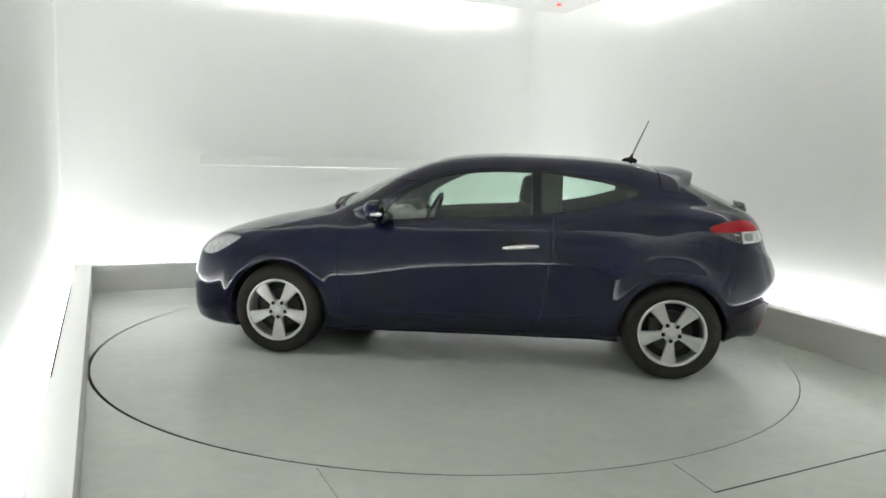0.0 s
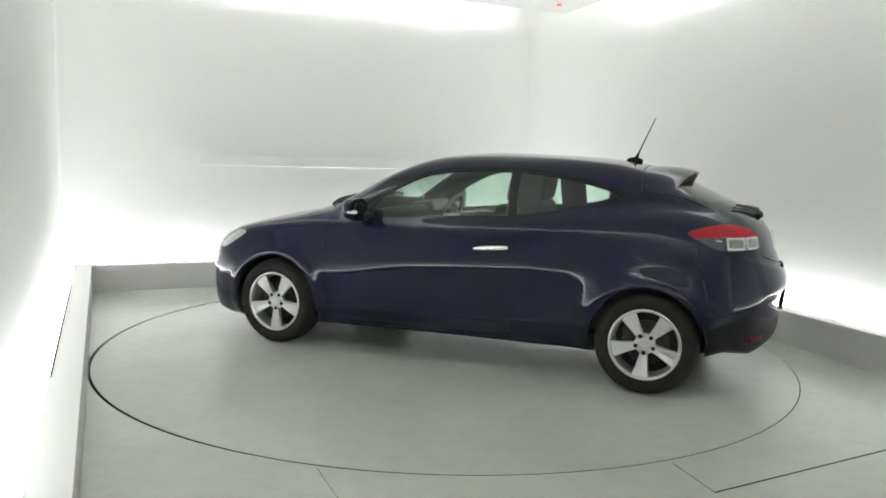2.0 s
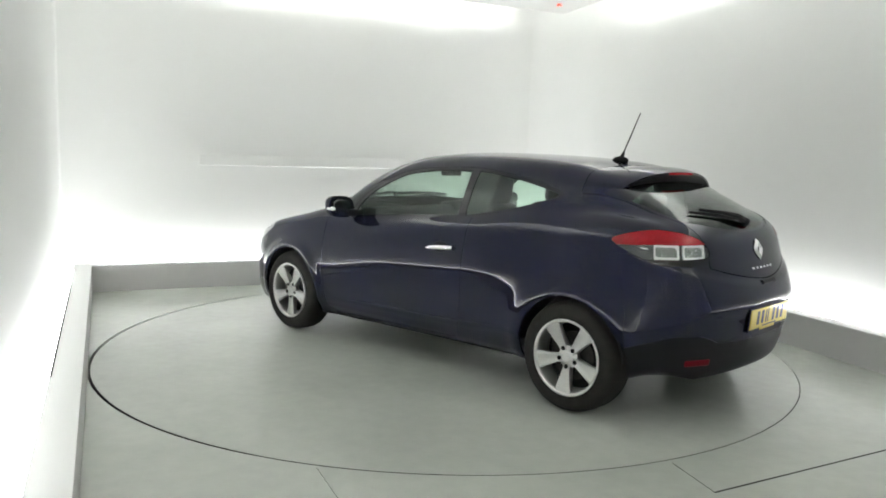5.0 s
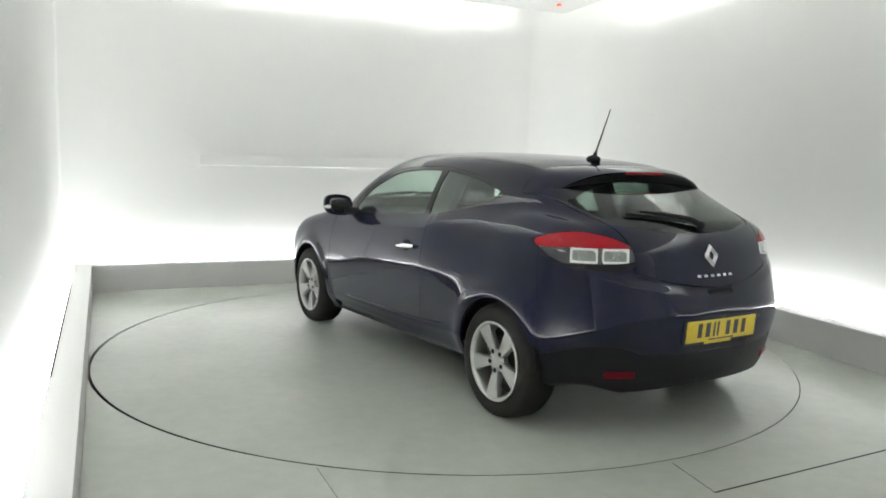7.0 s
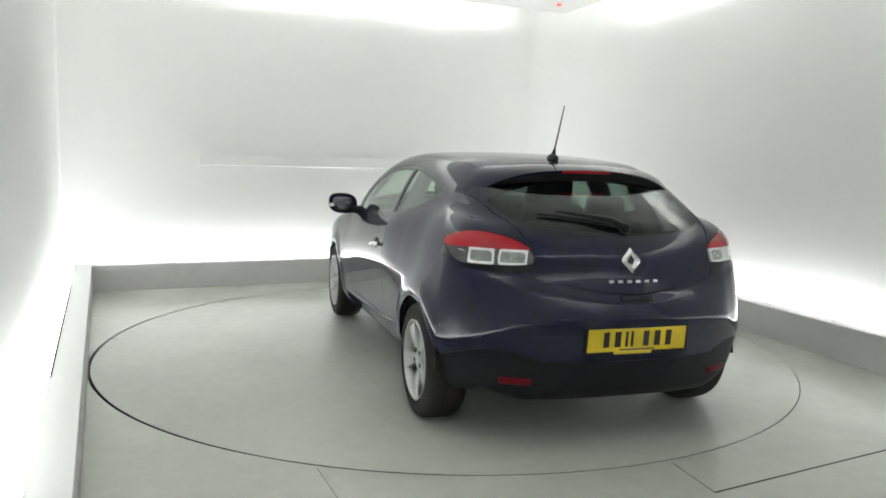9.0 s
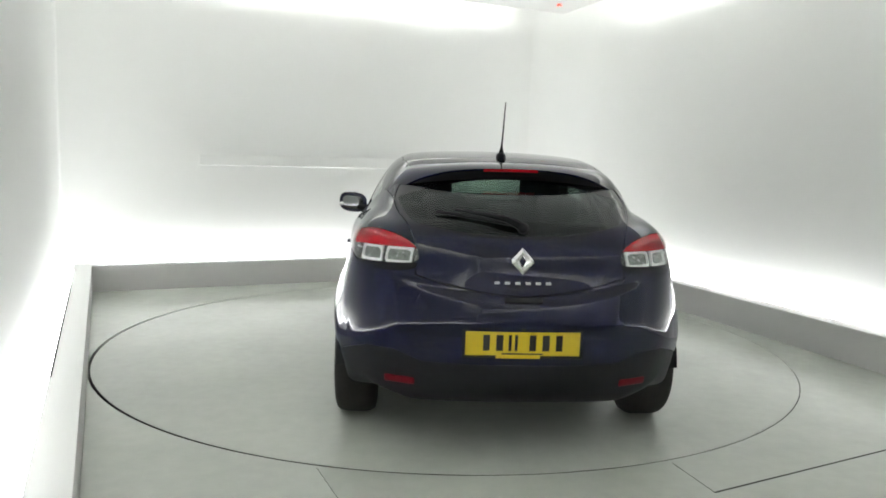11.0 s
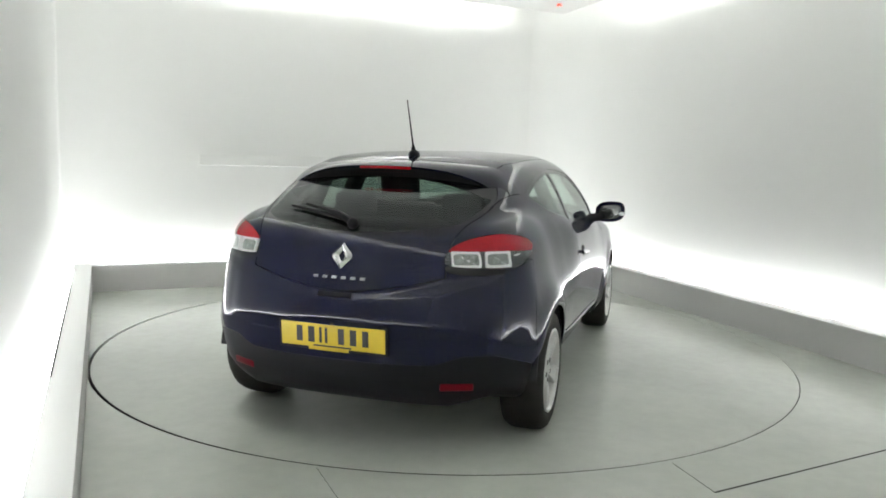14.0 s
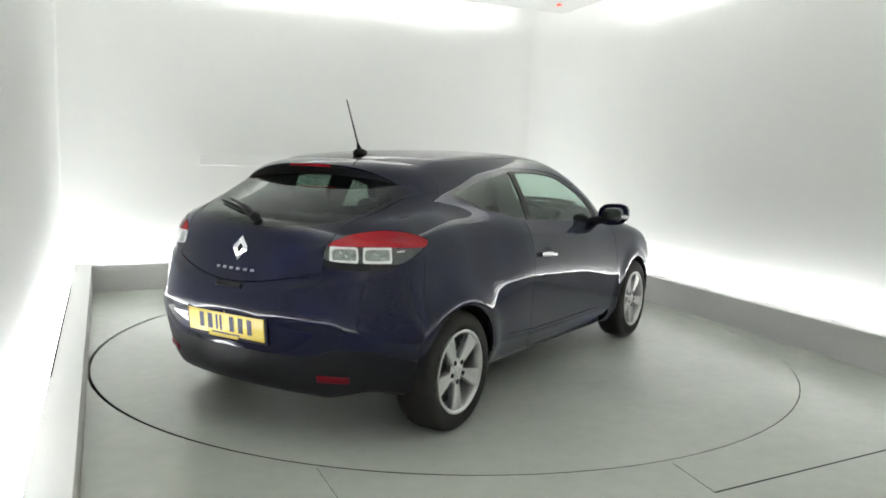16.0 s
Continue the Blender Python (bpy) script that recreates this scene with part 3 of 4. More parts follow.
    rear_bumper = shell("rear_bumper", bump, sh, PAINT, car, .012, inner=BLACK)
    intake = outline([(1.93, .505), (2.25, .525), (2.25, .42), (1.97, .435)], round_=False)
    dark = sh.take(both(lambda p: inside(X(p), Z(p), intake), lambda p: .35 - Y(p)))
    if len(dark):
        for got in sh.cut(dark, lambda p: -p[:, 1]):
            shell("front_intake", got, sh, GLOSS_BLACK, car, .012, -.012, "black front air intake")
    nose = sh.take(both(lambda p: 1.665 + .12 * np.clip((Z(p) - .55) / .2, 0, 1) - X(p), lambda p: Z(p) - .9), .002)
    shell("front_bumper", nose, sh, PAINT, car, .012, inner=BLACK)
    belly_t = sh.take(lambda p: Z(p) - belly(X(p)) - .03)
    shell("underbody", belly_t, sh, BLACK, car, .01, -.002, "black underbody")
    for got in halves(both(lambda p: inside(X(p), Z(p), door), lambda p: .4 - Y(p), lambda p: Z(p) - 1.22), .0022):
        shell("door", got, sh, PAINT, car, .02, inner=LINING)
    for got in halves(both(lambda p: .9 - X(p), lambda p: Z(p) - 1.06), .0):
        shell("front_wing", got, sh, PAINT, car, .012, inner=BLACK)
    top = sh.take(both(lambda p: 1.315 - Z(p), lambda p: Y(p) - (.555 - .06 * np.clip((-X(p) - .9) / .5, 0, 1))), .0015)
    shell("roof", top, sh, PAINT, car, .012, inner=LINING)
    for got in halves(lambda p: -np.ones(len(p))):
        shell("side_body", got, sh, PAINT, car, .012, inner=LINING)

    # ---- rear details ----
    def on_tail(y, z):
        lo, hi = -1.2, -2.5
        for _ in range(40):
            mid = (lo + hi) / 2
            if skin(np.array([[mid, y, z]]))[0] < 0:
                lo = mid
            else:
                hi = mid
        p = np.array([[lo, y, z]])
        return Vector(p[0]), Vector(skin_normals(p)[0])

    def on_side(x, z, sign):
        lo, hi = .2, 1.3
        for _ in range(40):
            mid = (lo + hi) / 2
            if skin(np.array([[x, mid * sign, z]]))[0] < 0:
                lo = mid
            else:
                hi = mid
        p = np.array([[x, lo * sign, z]])
        return Vector(p[0]), Vector(skin_normals(p)[0])

    def tail_frame(y, z, off=0.0):
        """A pose on the tail: x across to the car's right, y up along it, z out of it."""
        p, n = on_tail(y, z)
        across = Vector((0, 0, 1)).cross(n).normalized()
        upw = n.cross(across)
        m = Matrix((across, upw, n)).transposed().to_4x4()
        m.translation = p + off * n
        return m

    # number plate: yellow with dark bars
    m = tail_frame(0, .558, .006)
    bm = bmesh.new()
    box(bm, (.52, .111, .006), bevel=.002)
    plate = part("number_plate", bm, PLATE, car, "yellow number plate with black characters")
    plate.matrix_local = m
    bm = bmesh.new()
    box(bm, (.546, .133, .006), (0, -.003, -.004), bevel=.002)
    part("plate_surround", bm, BLACK, plate, "black plate surround")
    bm = bmesh.new()
    box(bm, (.20, .014, .005), (-.02, -.062, .001), bevel=.001)
    part("dealer_strip", bm, PLATE, plate, "pale strip under the plate")
    for k, (u, w) in enumerate(((-.165, .030), (-.105, .032), (-.058, .013), (-.030, .013), (.045, .030), (.105, .032), (.165, .030))):
        bm = bmesh.new()
        box(bm, (w, .074, .0014), (u, .004, .0036))
        part("character_bar", bm, INK, plate)
    bm = bmesh.new()
    box(bm, (.19, .007, .0014), (0, -.047, .0036))
    part("maker_bar", bm, INK, plate)
    bm = bmesh.new()
    box(bm, (.17, .026, .016), bevel=.004)
    handle = part("tailgate_handle", bm, BLACK, car, "black tailgate grip recess")
    handle.matrix_local = tail_frame(0, .748, 0)

    # diamond badge
    m = tail_frame(0, .918, .003)
    bm = bmesh.new()
    ow, oh, iw, ih, dz = .050, .062, .015, .026, .013
    o0 = [(0, oh), (ow, .008), (ow, -.008), (0, -oh), (-ow, -.008), (-ow, .008)]
    i0 = [(0, ih), (iw, .003), (iw, -.003), (0, -ih), (-iw, -.003), (-iw, .003)]
    lo_o = [bm.verts.new((x, y, 0)) for x, y in o0]
    hi_m = [bm.verts.new(((x + u) * .5, (y + v) * .5, dz)) for (x, y), (u, v) in zip(o0, i0)]
    lo_i = [bm.verts.new((x, y, .001)) for x, y in i0]
    for k in range(6):
        j = (k + 1) % 6
        bm.faces.new((lo_o[k], lo_o[j], hi_m[j], hi_m[k]))
        bm.faces.new((hi_m[k], hi_m[j], lo_i[j], lo_i[k]))
        bm.faces.new((lo_i[k], lo_i[j], lo_o[j], lo_o[k]))
    bmesh.ops.recalc_face_normals(bm, faces=bm.faces[:])
    badge = part("badge", bm, CHROME, tailgate, "chrome diamond badge")
    badge.matrix_local = m
    # the model lettering as plain chrome bars
    for k in range(6):
        bm = bmesh.new()
        box(bm, (.024, .013, .003), bevel=.001)
        bar = part("lettering_bar", bm, ALLOY, tailgate, "chrome lettering")
        bar.matrix_local = tail_frame(.118 - .047 * k, .822, .002)

    # reflectors low in the bumper
    for s in (1, -1):
        bm = bmesh.new()
        box(bm, (.155, .036, .02), bevel=.008, segments=3)
        ref = part("rear_reflector", bm, DARK_RED, car, "dark red rear reflector", smooth=True)
        ref.matrix_local = tail_frame(.555 * s, .345, -.0075)
    # spoiler over the rear window: the roof carried on to an arched trailing edge
    def roof_z(x, y):
        lo, hi = 1.0, 1.6
        for _ in range(30):
            mid = (lo + hi) / 2
            if skin(np.array([[x, y, mid]]))[0] < 0:
                lo = mid
            else:
                hi = mid
        return lo

    arch = curve((0, 1.332), (.15, 1.329), (.30, 1.315), (.43, 1.284), (.52, 1.245), (.575, 1.205), (.605, 1.178))

    def spoiler_rows(make):
        rows = []
        for k in range(61):
            q = -1 + 2 * k / 60
            a, side = abs(q), 1 if q >= 0 else -1
            yf, yt = .652 * a ** .9, .605 * a ** .9
            front = Vector((-1.19 - .03 * (yf / .6) ** 2, side * yf, roof_z(-1.2, side * yf)))
            tip = Vector((-1.492 + .25 * yt * yt, side * yt, float(arch(np.array([yt]))[0])))
            rows.append([bm.verts.new(p) for p in make(front, tip)])
        n = len(rows[0])
        for p, q in zip(rows, rows[1:]):
            for k in range(n):
                bm.faces.new((p[k], p[(k + 1) % n], q[(k + 1) % n], q[k]))
        bm.faces.new(rows[0])
        bm.faces.new(rows[-1][::-1])
        bmesh.ops.recalc_face_normals(bm, faces=bm.faces[:])

    def outer(front, tip):
        way = tip - front
        out = Vector((0, tip.y * .5, tip.z - .75)).normalized()
        pts = [front + way * u + out * w for u, w in ((0, .0015), (.08, .004), (.3, .011), (.55, .016), (.8, .012), (.93, .005), (1, 0))]
        return pts + [tip + Vector((.006, 0, 0)) - out * .012, tip + Vector((.06, 0, 0)) - out * .014, front - out * .02]

    def under(front, tip):
        out = Vector((0, tip.y * .5, tip.z - .75)).normalized()
        return [tip + Vector((.004, 0, 0)) - out * .009, tip + Vector((.012, 0, 0)) - out * .024, tip + Vector((.035, 0, 0)) - out * .056,
                tip + Vector((.16, 0, 0)) - out * .056, tip + Vector((.16, 0, 0)) - out * .020]

    bm = bmesh.new()
    spoiler_rows(outer)
    spoiler = part("roof_spoiler", bm, PAINT, car, "navy roof spoiler above the rear window", smooth=True, sharp=40)
    bm = bmesh.new()
    spoiler_rows(under)
    part("spoiler_underside", bm, BLACK, spoiler, "black spoiler underside", smooth=True)
    bm = bmesh.new()
    rows = []
    for k in range(15):
        y = -.14 + .28 * k / 14
        a = abs(y)
        x = -1.492 + .25 * a * a
        z = float(arch(np.array([a]))[0]) - .002
        rows.append([bm.verts.new(p) for p in ((x + .012, y, z + .003), (x - .003, y, z - .001), (x - .002, y, z - .013), (x + .012, y, z - .013))])
    for p, q in zip(rows, rows[1:]):
        for k in range(4):
            bm.faces.new((p[k], p[(k + 1) % 4], q[(k + 1) % 4], q[k]))
    bm.faces.new(rows[0])
    bm.faces.new(rows[-1][::-1])
    bmesh.ops.recalc_face_normals(bm, faces=bm.faces[:])
    part("brake_light", bm, RED, spoiler, "red strip brake light")

    # rear wiper
    def glass_point(y, z, off):
        p, nn = on_tail(y, z)
        return tuple(p + off * nn)

    wiper = new("rear_wiper")
    wiper.parent = car
    tagged(wiper, "black rear wiper")
    bm = bmesh.new()
    tube(bm, [glass_point(-.01, 1.056, .012), glass_point(.06, 1.076, .030), glass_point(.17, 1.098, .024), glass_point(.30, 1.118, .018)], [.020, .017, .011, .007], 8)
    part("wiper_arm", bm, BLACK, wiper, smooth=True)
    bm = bmesh.new()
    tube(bm, [glass_point(.02, 1.068, .010), glass_point(.19, 1.092, .010), glass_point(.39, 1.113, .010)], [.008, .011, .006], 8)
    part("wiper_blade", bm, BLACK, wiper, smooth=True)
    bm = bmesh.new()
    bmesh.ops.create_uvsphere(bm, u_segments=16, v_segments=10, radius=.028, matrix=Matrix.Translation(glass_point(-.01, 1.056, .010)))
    part("wiper_hub", bm, BLACK, wiper, smooth=True)

    # windscreen wipers lying at the foot of the screen
    def on_top(x, y, off):
        lo, hi = .7, 1.6
        for _ in range(40):
            mid = (lo + hi) / 2
            if skin(np.array([[x, y, mid]]))[0] < 0:
                lo = mid
            else:
                hi = mid
        p = np.array([[x, y, lo]])
        return tuple(Vector(p[0]) + off * Vector(skin_normals(p)[0]))

    for y0, y1 in ((.62, .05), (.02, -.50)):
        front_wiper = new("front_wiper")
        front_wiper.parent = car
        tagged(front_wiper, "black windscreen wiper")
        bm = bmesh.new()
        ys = [y0 + (y1 - y0) * k / 6 for k in range(7)]
        tube(bm, [on_top(1.05 - .20 * y * y - .035 * k / 6, y, .012 + .006 * math.sin(k)) for k, y in enumerate(ys)], [.012, .012, .011, .010, .009, .008, .006], 8)
        part("wiper_arm", bm, BLACK, front_wiper, smooth=True)
        bm = bmesh.new()
        tube(bm, [on_top(1.01 - .20 * y * y - .02 * k / 6, y, .008) for k, y in enumerate(ys)], [.006, .008, .008, .008, .008, .008, .005], 8)
        part("wiper_blade", bm, BLACK, front_wiper, smooth=True)

    # aerial
    aerial = new("roof_aerial")
    aerial.parent = car
    tagged(aerial, "black roof aerial leaning back")
    bm = bmesh.new()
    bmesh.ops.create_uvsphere(bm, u_segments=18, v_segments=12, radius=1, matrix=pose(-1.065, 0, 1.392) @ Matrix.Diagonal((.058, .028, .028, 1)))
    part("aerial_foot", bm, BLACK, aerial, smooth=True)
    bm = bmesh.new()
    tube(bm, [(-1.068, 0, 1.395), (-1.082, 0, 1.432), (-1.09, 0, 1.452), (-1.19, 0, 1.688)], [.020, .0105, .005, .003], 8)
    part("aerial_mast", bm, BLACK, aerial, smooth=True)

    # ---- sides ----
    for s in (1, -1):
        # door handle
        p0, n0 = on_side(-.225, .806, s)
        p1, n1 = on_side(-.455, .824, s)
        bm = bmesh.new()
        mid, nm = on_side(-.34, .816, s)
        pts = [p0 + .010 * n0, p0 * .8 + p1 * .2 + .024 * nm, mid + .027 * nm, p0 * .2 + p1 * .8 + .026 * nm, p1 + .014 * n1]
        tube(bm, [tuple(p) for p in pts], [.009, .013, .0145, .014, .010], 12)
        for v in bm.verts:
            v.co.z = mid.z + (v.co.z - mid.z) * 1.1
        part("door_handle", bm, CHROME, car, "chrome door handle", smooth=True)
        # flat black bulge on the door: shade of the handle's hollow, as colour
        bm = bmesh.new()
        bmesh.ops.create_uvsphere(bm, u_segments=24, v_segments=12, radius=1, matrix=Matrix.Translation(mid - .004 * nm) @ Matrix.Diagonal((.070, .009, .043, 1)))
        part("handle_recess_shade", bm, BLACK, car, "black patch for the shaded hollow behind the handle", smooth=True)
        # wing mirror
        mirror = new("wing_mirror")
        mirror.parent = car
        tagged(mirror, "navy wing mirror with black foot")
        bm = bmesh.new()
        bmesh.ops.create_uvsphere(bm, u_segments=32, v_segments=20, radius=1)
        for v in bm.verts:
            x, y, z = v.co
            sq = lambda c: math.copysign(abs(c) ** .72, c)
            x = max(x, -.10)
            v.co = (.602 + .088 * sq(x), s * (.935 + .107 * sq(y)), 1.016 + .076 * sq(z) + .010 * y)
        part("mirror_housing", bm, PAINT, mirror, smooth=True)
        bm = bmesh.new()
        bmesh.ops.create_uvsphere(bm, u_segments=24, v_segments=12, radius=1)
        for v in bm.verts:
            x, y, z = v.co
            sq = lambda c: math.copysign(abs(c) ** .7, c)
            v.co = (.578 + .006 * x, s * (.937 + .080 * sq(y)), 1.014 + .052 * sq(z) + .010 * y)
        part("mirror_glass", bm, MIRROR, mirror, "mirror glass", smooth=True)
        bm = bmesh.new()
        bmesh.ops.create_uvsphere(bm, u_segments=24, v_segments=12, radius=1, matrix=pose(.60, s * 1.022, 1.004, 0, 0, 0) @ Matrix.Diagonal((.045, .022, .016, 1)))
        part("turn_signal", bm, LAMP_WHITE, mirror, "clear turn signal", smooth=True)
        bm = bmesh.new()
        tube(bm, [(.60, s * .76, .955), (.60, s * .83, .968), (.60, s * .90, .985)], [.040, .032, .030], 12)
        part("mirror_foot", bm, BLACK, mirror, "black mirror foot", smooth=True)
        # bright edge line along the sill
        bm = bmesh.new()
        pts = []
        for k in range(30):
            x = .62 - 1.38 * k / 29
            p, nn = on_side(x, float(low_z(np.array([x]))[0]) + .004, s)
            pts.append(tuple(p + .0035 * nn))
        tube(bm, pts, [.001] + [.0045] * 28 + [.001], 6)
        part("sill_moulding", bm, PAINT, car, "navy sill moulding", smooth=True)

    # wheel housings
    for hx in (-WHEEL_X, WHEEL_X):
        for s in (1, -1):
            bm = bmesh.new()
            rows = []
            for k in range(33):
                a = math.radians(6 + 168 * k / 32)
                rows.append([bm.verts.new((hx + r * math.cos(a), s * y, WHEEL_Z + r * math.sin(a))) for r, y in
                             ((.346, .868), (.352, .868), (.366, .52), (.352, .50), (.346, .50))])
            for p, q in zip(rows, rows[1:]):
                for k in range(5):
                    bm.faces.new((p[k], p[(k + 1) % 5], q[(k + 1) % 5], q[k]))
            cen = bm.verts.new((hx, s * .50, WHEEL_Z))
            for p, q in zip(rows, rows[1:]):
                bm.faces.new((p[4], q[4], cen))
            bmesh.ops.recalc_face_normals(bm, faces=bm.faces[:])
            part("wheel_housing", bm, BLACK, car, "black wheel housing")
    return car, on_side


def build_wheel(parent, x, side, spin):
    wheel = new("wheel")
    wheel.parent = parent
    tagged(wheel, "silver five-spoke alloy wheel with black tyre")
    R = TYRE_R
    bm = bmesh.new()
    lathe(bm, [(.206, .02), (.214, .012), (.232, .000), (.262, -.002), (.285, .006), (.298, .020), (.305, .040), (R - .001, .062), (R, .085),
               (R, .135), (R - .001, .158), (.305, .18), (.29, .205), (.26, .214), (.22, .205), (.206, .19)], 80)
    for v in bm.verts:
        v.co.y = -v.co.y
    bmesh.ops.recalc_face_normals(bm, faces=bm.faces[:])
    tyre = part("tyre", bm, RUBBER, wheel, "black tyre", smooth=True, sharp=50)
    # tread grooves
    bm = bmesh.new()
    for y0 in (.075, .103, .131, .155):
        rr = R + .0008
        prof = [(rr, -y0), (rr, -y0 - .006), (rr - .004, -y0 - .006), (rr - .004, -y0)]
        steps = 64
        rings = []
        for k in range(steps):
            a = 2 * math.pi * k / steps
            rings.append([bm.verts.new((r * math.cos(a), y, r * math.sin(a))) for r, y in prof])
        for k in range(steps):
            p, q = rings[k], rings[(k + 1) % steps]
            for i in range(4):
                bm.faces.new((p[i], q[i], q[(i + 1) % 4], p[(i + 1) % 4]))
    bmesh.ops.recalc_face_normals(bm, faces=bm.faces[:])
    part("tread_groove", bm, PIT, tyre)
    # rim barrel and lip
    bm = bmesh.new()
    lathe(bm, [(.218, -.006), (.222, -.002), (.216, .001), (.207, -.002), (.200, -.016), (.194, -.05), (.190, -.19), (.205, -.20), (.212, -.19), (.208, -.03)], 80)
    rim = part("rim", bm, ALLOY, wheel, "silver alloy rim", smooth=True, sharp=50)
    # spokes
    for k in range(5):
        a0 = math.radians(-90 + 72 * k + spin)
        bm = bmesh.new()
        secs = []
        for r, w, y, th in ((.035, .020, -.022, .045), (.075, .026, -.020, .042), (.12, .035, -.015, .038), (.165, .045, -.011, .034), (.196, .052, -.010, .03), (.212, .058, -.010, .028)):
            prof = [(-w, -.006), (-w * .86, 0), (-w * .30, .000), (0, -.003), (w * .30, .000), (w * .86, 0), (w, -.006), (w * .9, -th), (-w * .9, -th)]
            secs.append([bm.verts.new((math.cos(a0) * r - math.sin(a0) * u, y + v, math.sin(a0) * r + math.cos(a0) * u)) for u, v in prof])
        n = 9
        for p, q in zip(secs, secs[1:]):
            for i in range(n):
                bm.faces.new((p[i], p[(i + 1) % n], q[(i + 1) % n], q[i]))
        bm.faces.new(secs[0])
        bm.faces.new(secs[-1][::-1])
        bmesh.ops.recalc_face_normals(bm, faces=bm.faces[:])
        part("spoke", bm, ALLOY, rim, smooth=True, sharp=40)
        # bolt hole drawn as a black stud, its inner shade put into the colour
        bm = bmesh.new()
        lathe(bm, [(.0, -.008), (.0120, -.008), (.0140, -.012), (.0140, -.03), (0, -.03)], 12, closed=False)
        b = part("bolt_hole_shade", bm, BLACK, rim, smooth=True)
        b.matrix_local = pose(.056 * math.cos(a0), -.010, .056 * math.sin(a0))
    bm = bmesh.new()
    lathe(bm, [(.0001, -.015), (.026, -.016), (.031, -.021), (.045, -.026), (.064, -.03), (.064, -.06), (.0001, -.06)], 40, closed=False)
    part("hub_cap", bm, ALLOY, rim, "silver hub cap", smooth=True)
    bm = bmesh.new()
    lathe(bm, [(.03, -.075), (.135, -.078), (.135, -.098), (.03, -.1)], 48)
    part("brake_disc", bm, DARK_METAL, wheel, "grey brake disc", smooth=True)
    bm = bmesh.new()
    lathe(bm, [(.0001, -.11), (.195, -.11), (.195, -.13), (.0001, -.13)], 48, closed=False)
    part("backing_plate", bm, BLACK, wheel, "dark brake backing plate")
    bm = bmesh.new()
    box(bm, (.07, .05, .14), (.105, -.085, .02), bevel=.012)
    part("brake_caliper", bm, DARK_METAL, wheel, smooth=True)
    rim.matrix_local = Matrix.Diagonal((.972, 1, .972, 1))
    wheel.matrix_local = pose(x, side * .882, WHEEL_Z, 0, 0, 0 if side > 0 else 180)
    return wheel


def build_seat(parent, y, facing_back=False):
    seat = new("front_seat")
    seat.parent = parent
    tagged(seat, "dark grey fabric front seat with headrest")

    def pad(name, size, at, turn, bevel, mat=FABRIC):
        bm = bmesh.new()
        box(bm, size, (0, 0, 0), bevel=bevel, segments=4)
        ob = part(name, bm, mat, seat, smooth=True, sharp=60)
        ob.matrix_local = pose(*at, *turn)
        return ob
    pad("seat_cushion", (.50, .50, .15), (.05, y, .46), (0, -8, 0), .05)
    pad("seat_back", (.13, .50, .62), (-.24, y, .78), (0, -16, 0), .055)
    pad("headrest", (.10, .27, .19), (-.35, y, 1.175), (0, -10, 0), .045)
    for d in (-.06, .06):
        bm = bmesh.new()
        tube(bm, [(-.33, y + d, 1.04), (-.345, y + d, 1.13)], [.007, .007], 8)
        part("headrest_post", bm, DARK_METAL, seat, smooth=True)
    return seat


car, on_side = build_car()
for wx in (-WHEEL_X, WHEEL_X):
    for side in (1, -1):
        build_wheel(car, wx, side, 4 if wx < 0 else -3)
for y in (.36, -.36):
    build_seat(car, y)


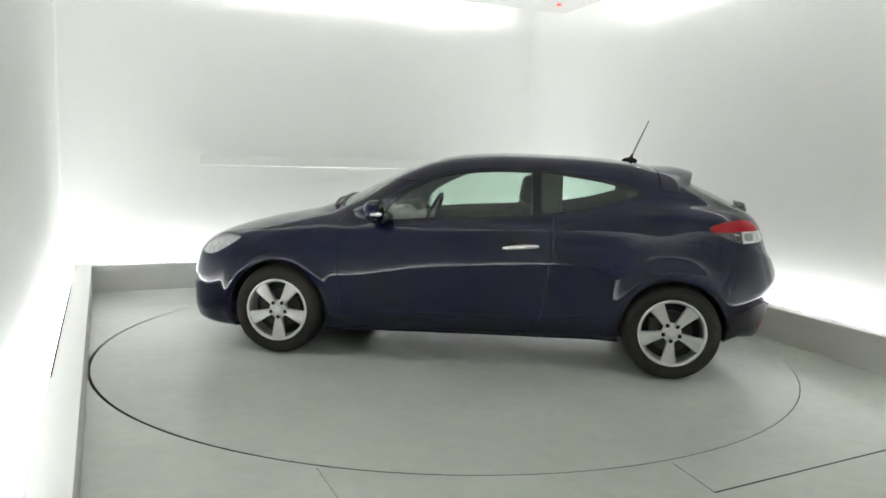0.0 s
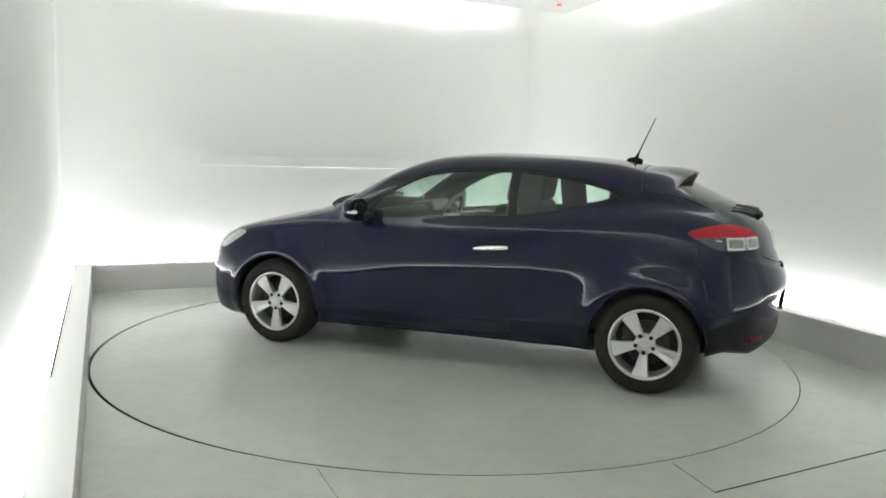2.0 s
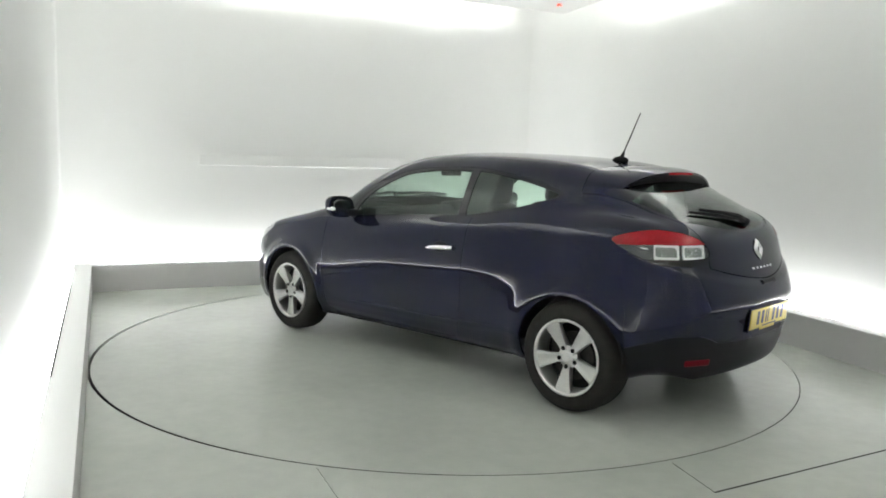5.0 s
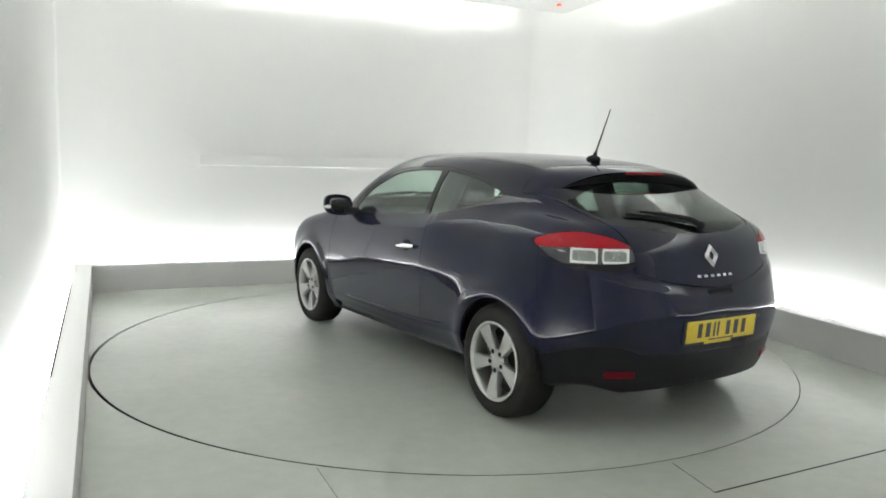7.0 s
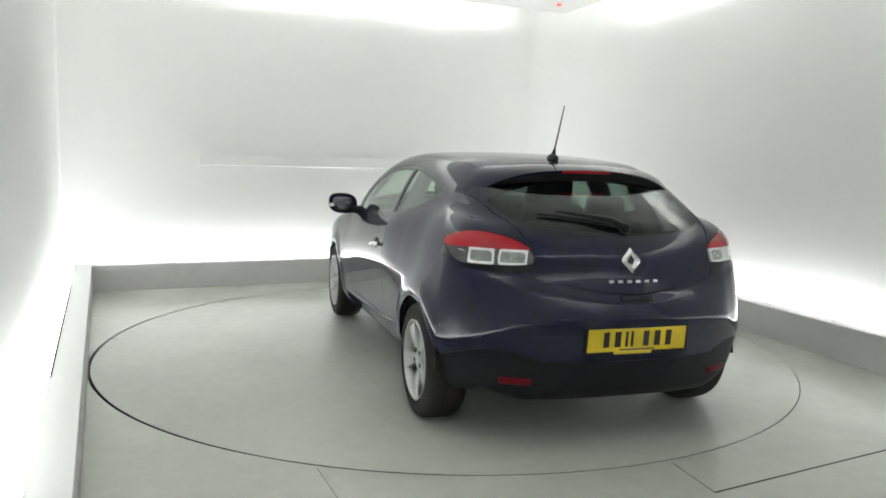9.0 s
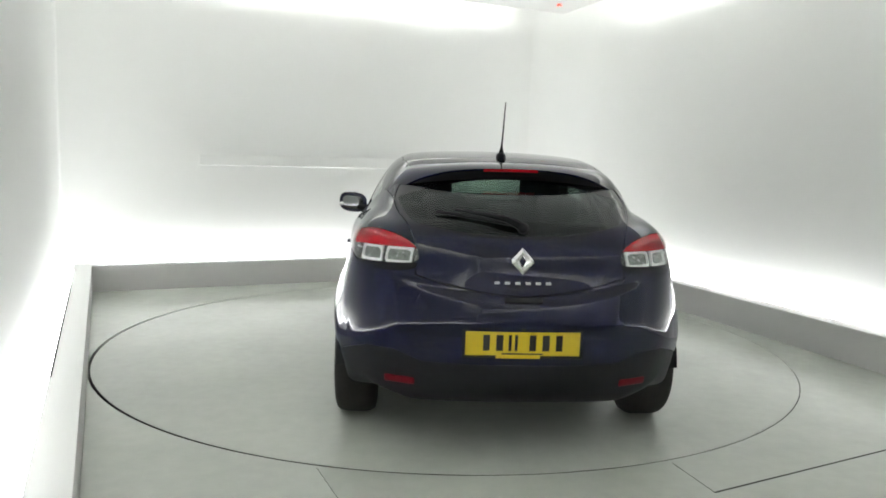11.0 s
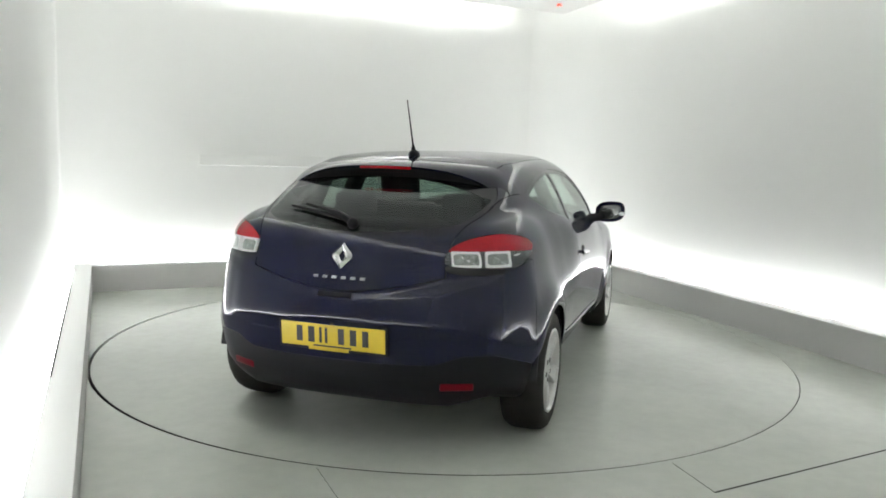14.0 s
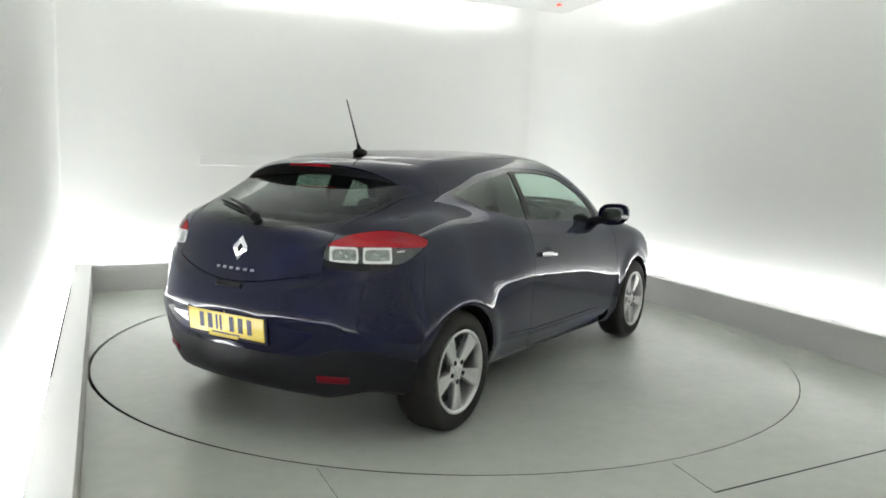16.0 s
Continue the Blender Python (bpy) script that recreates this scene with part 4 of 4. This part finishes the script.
def build_cabin(parent):
    bench = new("rear_seat")
    bench.parent = parent
    tagged(bench, "dark grey fabric rear bench with headrests")

    def pad(name, size, at, turn, bevel, mat, root):
        bm = bmesh.new()
        box(bm, size, (0, 0, 0), bevel=bevel, segments=4)
        ob = part(name, bm, mat, root, smooth=True, sharp=60)
        ob.matrix_local = pose(*at, *turn)
        return ob
    pad("bench_cushion", (.48, 1.16, .15), (-.72, 0, .50), (0, -8, 0), .05, FABRIC, bench)
    pad("bench_back", (.14, 1.16, .52), (-1.06, 0, .78), (0, -20, 0), .05, FABRIC, bench)
    for y in (.32, -.32):
        pad("headrest", (.10, .24, .15), (-1.135, y, 1.105), (0, -14, 0), .04, FABRIC, bench)
        for d in (-.05, .05):
            bm = bmesh.new()
            tube(bm, [(-1.12, y + d, .98), (-1.13, y + d, 1.07)], [.007, .007], 8)
            part("headrest_post", bm, DARK_METAL, bench, smooth=True)
    pad("dashboard", (.50, 1.36, .24), (.80, 0, .86), (0, 8, 0), .07, LINING, parent)
    pad("instrument_hood", (.22, .34, .09), (.64, -.36, .985), (0, 8, 0), .035, LINING, parent)
    pad("parcel_shelf", (.55, 1.04, .03), (-1.50, 0, .965), (0, 0, 0), .01, LINING, parent)
    pad("cabin_floor", (2.6, 1.40, .05), (-.3, 0, .28), (0, 0, 0), .01, LINING, parent)
    pad("centre_console", (.75, .20, .26), (.25, 0, .42), (0, 0, 0), .03, LINING, parent)
    for s in (1, -1):
        pad("door_lining", (1.36, .05, .62), (.17, s * .78, .62), (0, 0, 0), .02, LINING, parent)
        pad("rear_lining", (1.0, .05, .66), (-1.02, s * .70, .66), (0, 0, 0), .02, LINING, parent)
    for s in (1, -1):
        pad("pillar_trim", (.22, .03, .30), (-1.12, s * .60, 1.12), (s * 27, 0, 0), .01, LINING, parent)
        pad("belt_pillar", (.20, .05, .36), (-.49, s * .655, 1.15), (s * 27, 0, 0), .015, LINING, parent)
    # rear-view mirror
    pad("inside_mirror", (.03, .21, .055), (.42, 0, 1.27), (0, 0, 0), .014, BLACK, parent)
    # steering wheel on the right-hand seat's side
    bm = bmesh.new()
    steps, mi = 40, 8
    rings = []
    for k in range(steps):
        a = 2 * math.pi * k / steps
        rings.append([bm.verts.new(((.016 * math.sin(b)), (.182 + .016 * math.cos(b)) * math.cos(a), (.182 + .016 * math.cos(b)) * math.sin(a)))
                      for b in (2 * math.pi * i / mi for i in range(mi))])
    for k in range(steps):
        p, q = rings[k], rings[(k + 1) % steps]
        for i in range(mi):
            bm.faces.new((p[i], q[i], q[(i + 1) % mi], p[(i + 1) % mi]))
    box(bm, (.04, .13, .12), (0.01, 0, 0), bevel=.02)
    for a in (0, 180, 270):
        box(bm, (.016, .10, .035), (0.005, .12 * math.cos(radians(a)), .12 * math.sin(radians(a))), (a, 0, 0))
    bmesh.ops.recalc_face_normals(bm, faces=bm.faces[:])
    sw = part("steering_wheel", bm, BLACK, parent, "black three-spoke steering wheel", smooth=True)
    sw.matrix_local = pose(.46, -.36, .915, 0, -24, 0)


build_cabin(car)

# where the car stands on the turntable
CAR_X, CAR_Y = -0.241, -0.2066


def heading(t):
    return 171.8288 - 7.1084 * t - 0.326 * (t - 8) ** 2 / 64


def motions():
    rows, disc_rows = [], []
    for k in range(33):
        t = 0.5 * k
        a = radians(heading(t))
        c, s = math.cos(a), math.sin(a)
        rows.append((t, pose(c * CAR_X - s * CAR_Y, s * CAR_X + c * CAR_Y, 0, 0, 0, heading(t))))
        disc_rows.append((t, pose(0, 0, 0, 0, 0, heading(t))))
    walk(car, rows)
    walk(turntable, disc_rows)


motions()
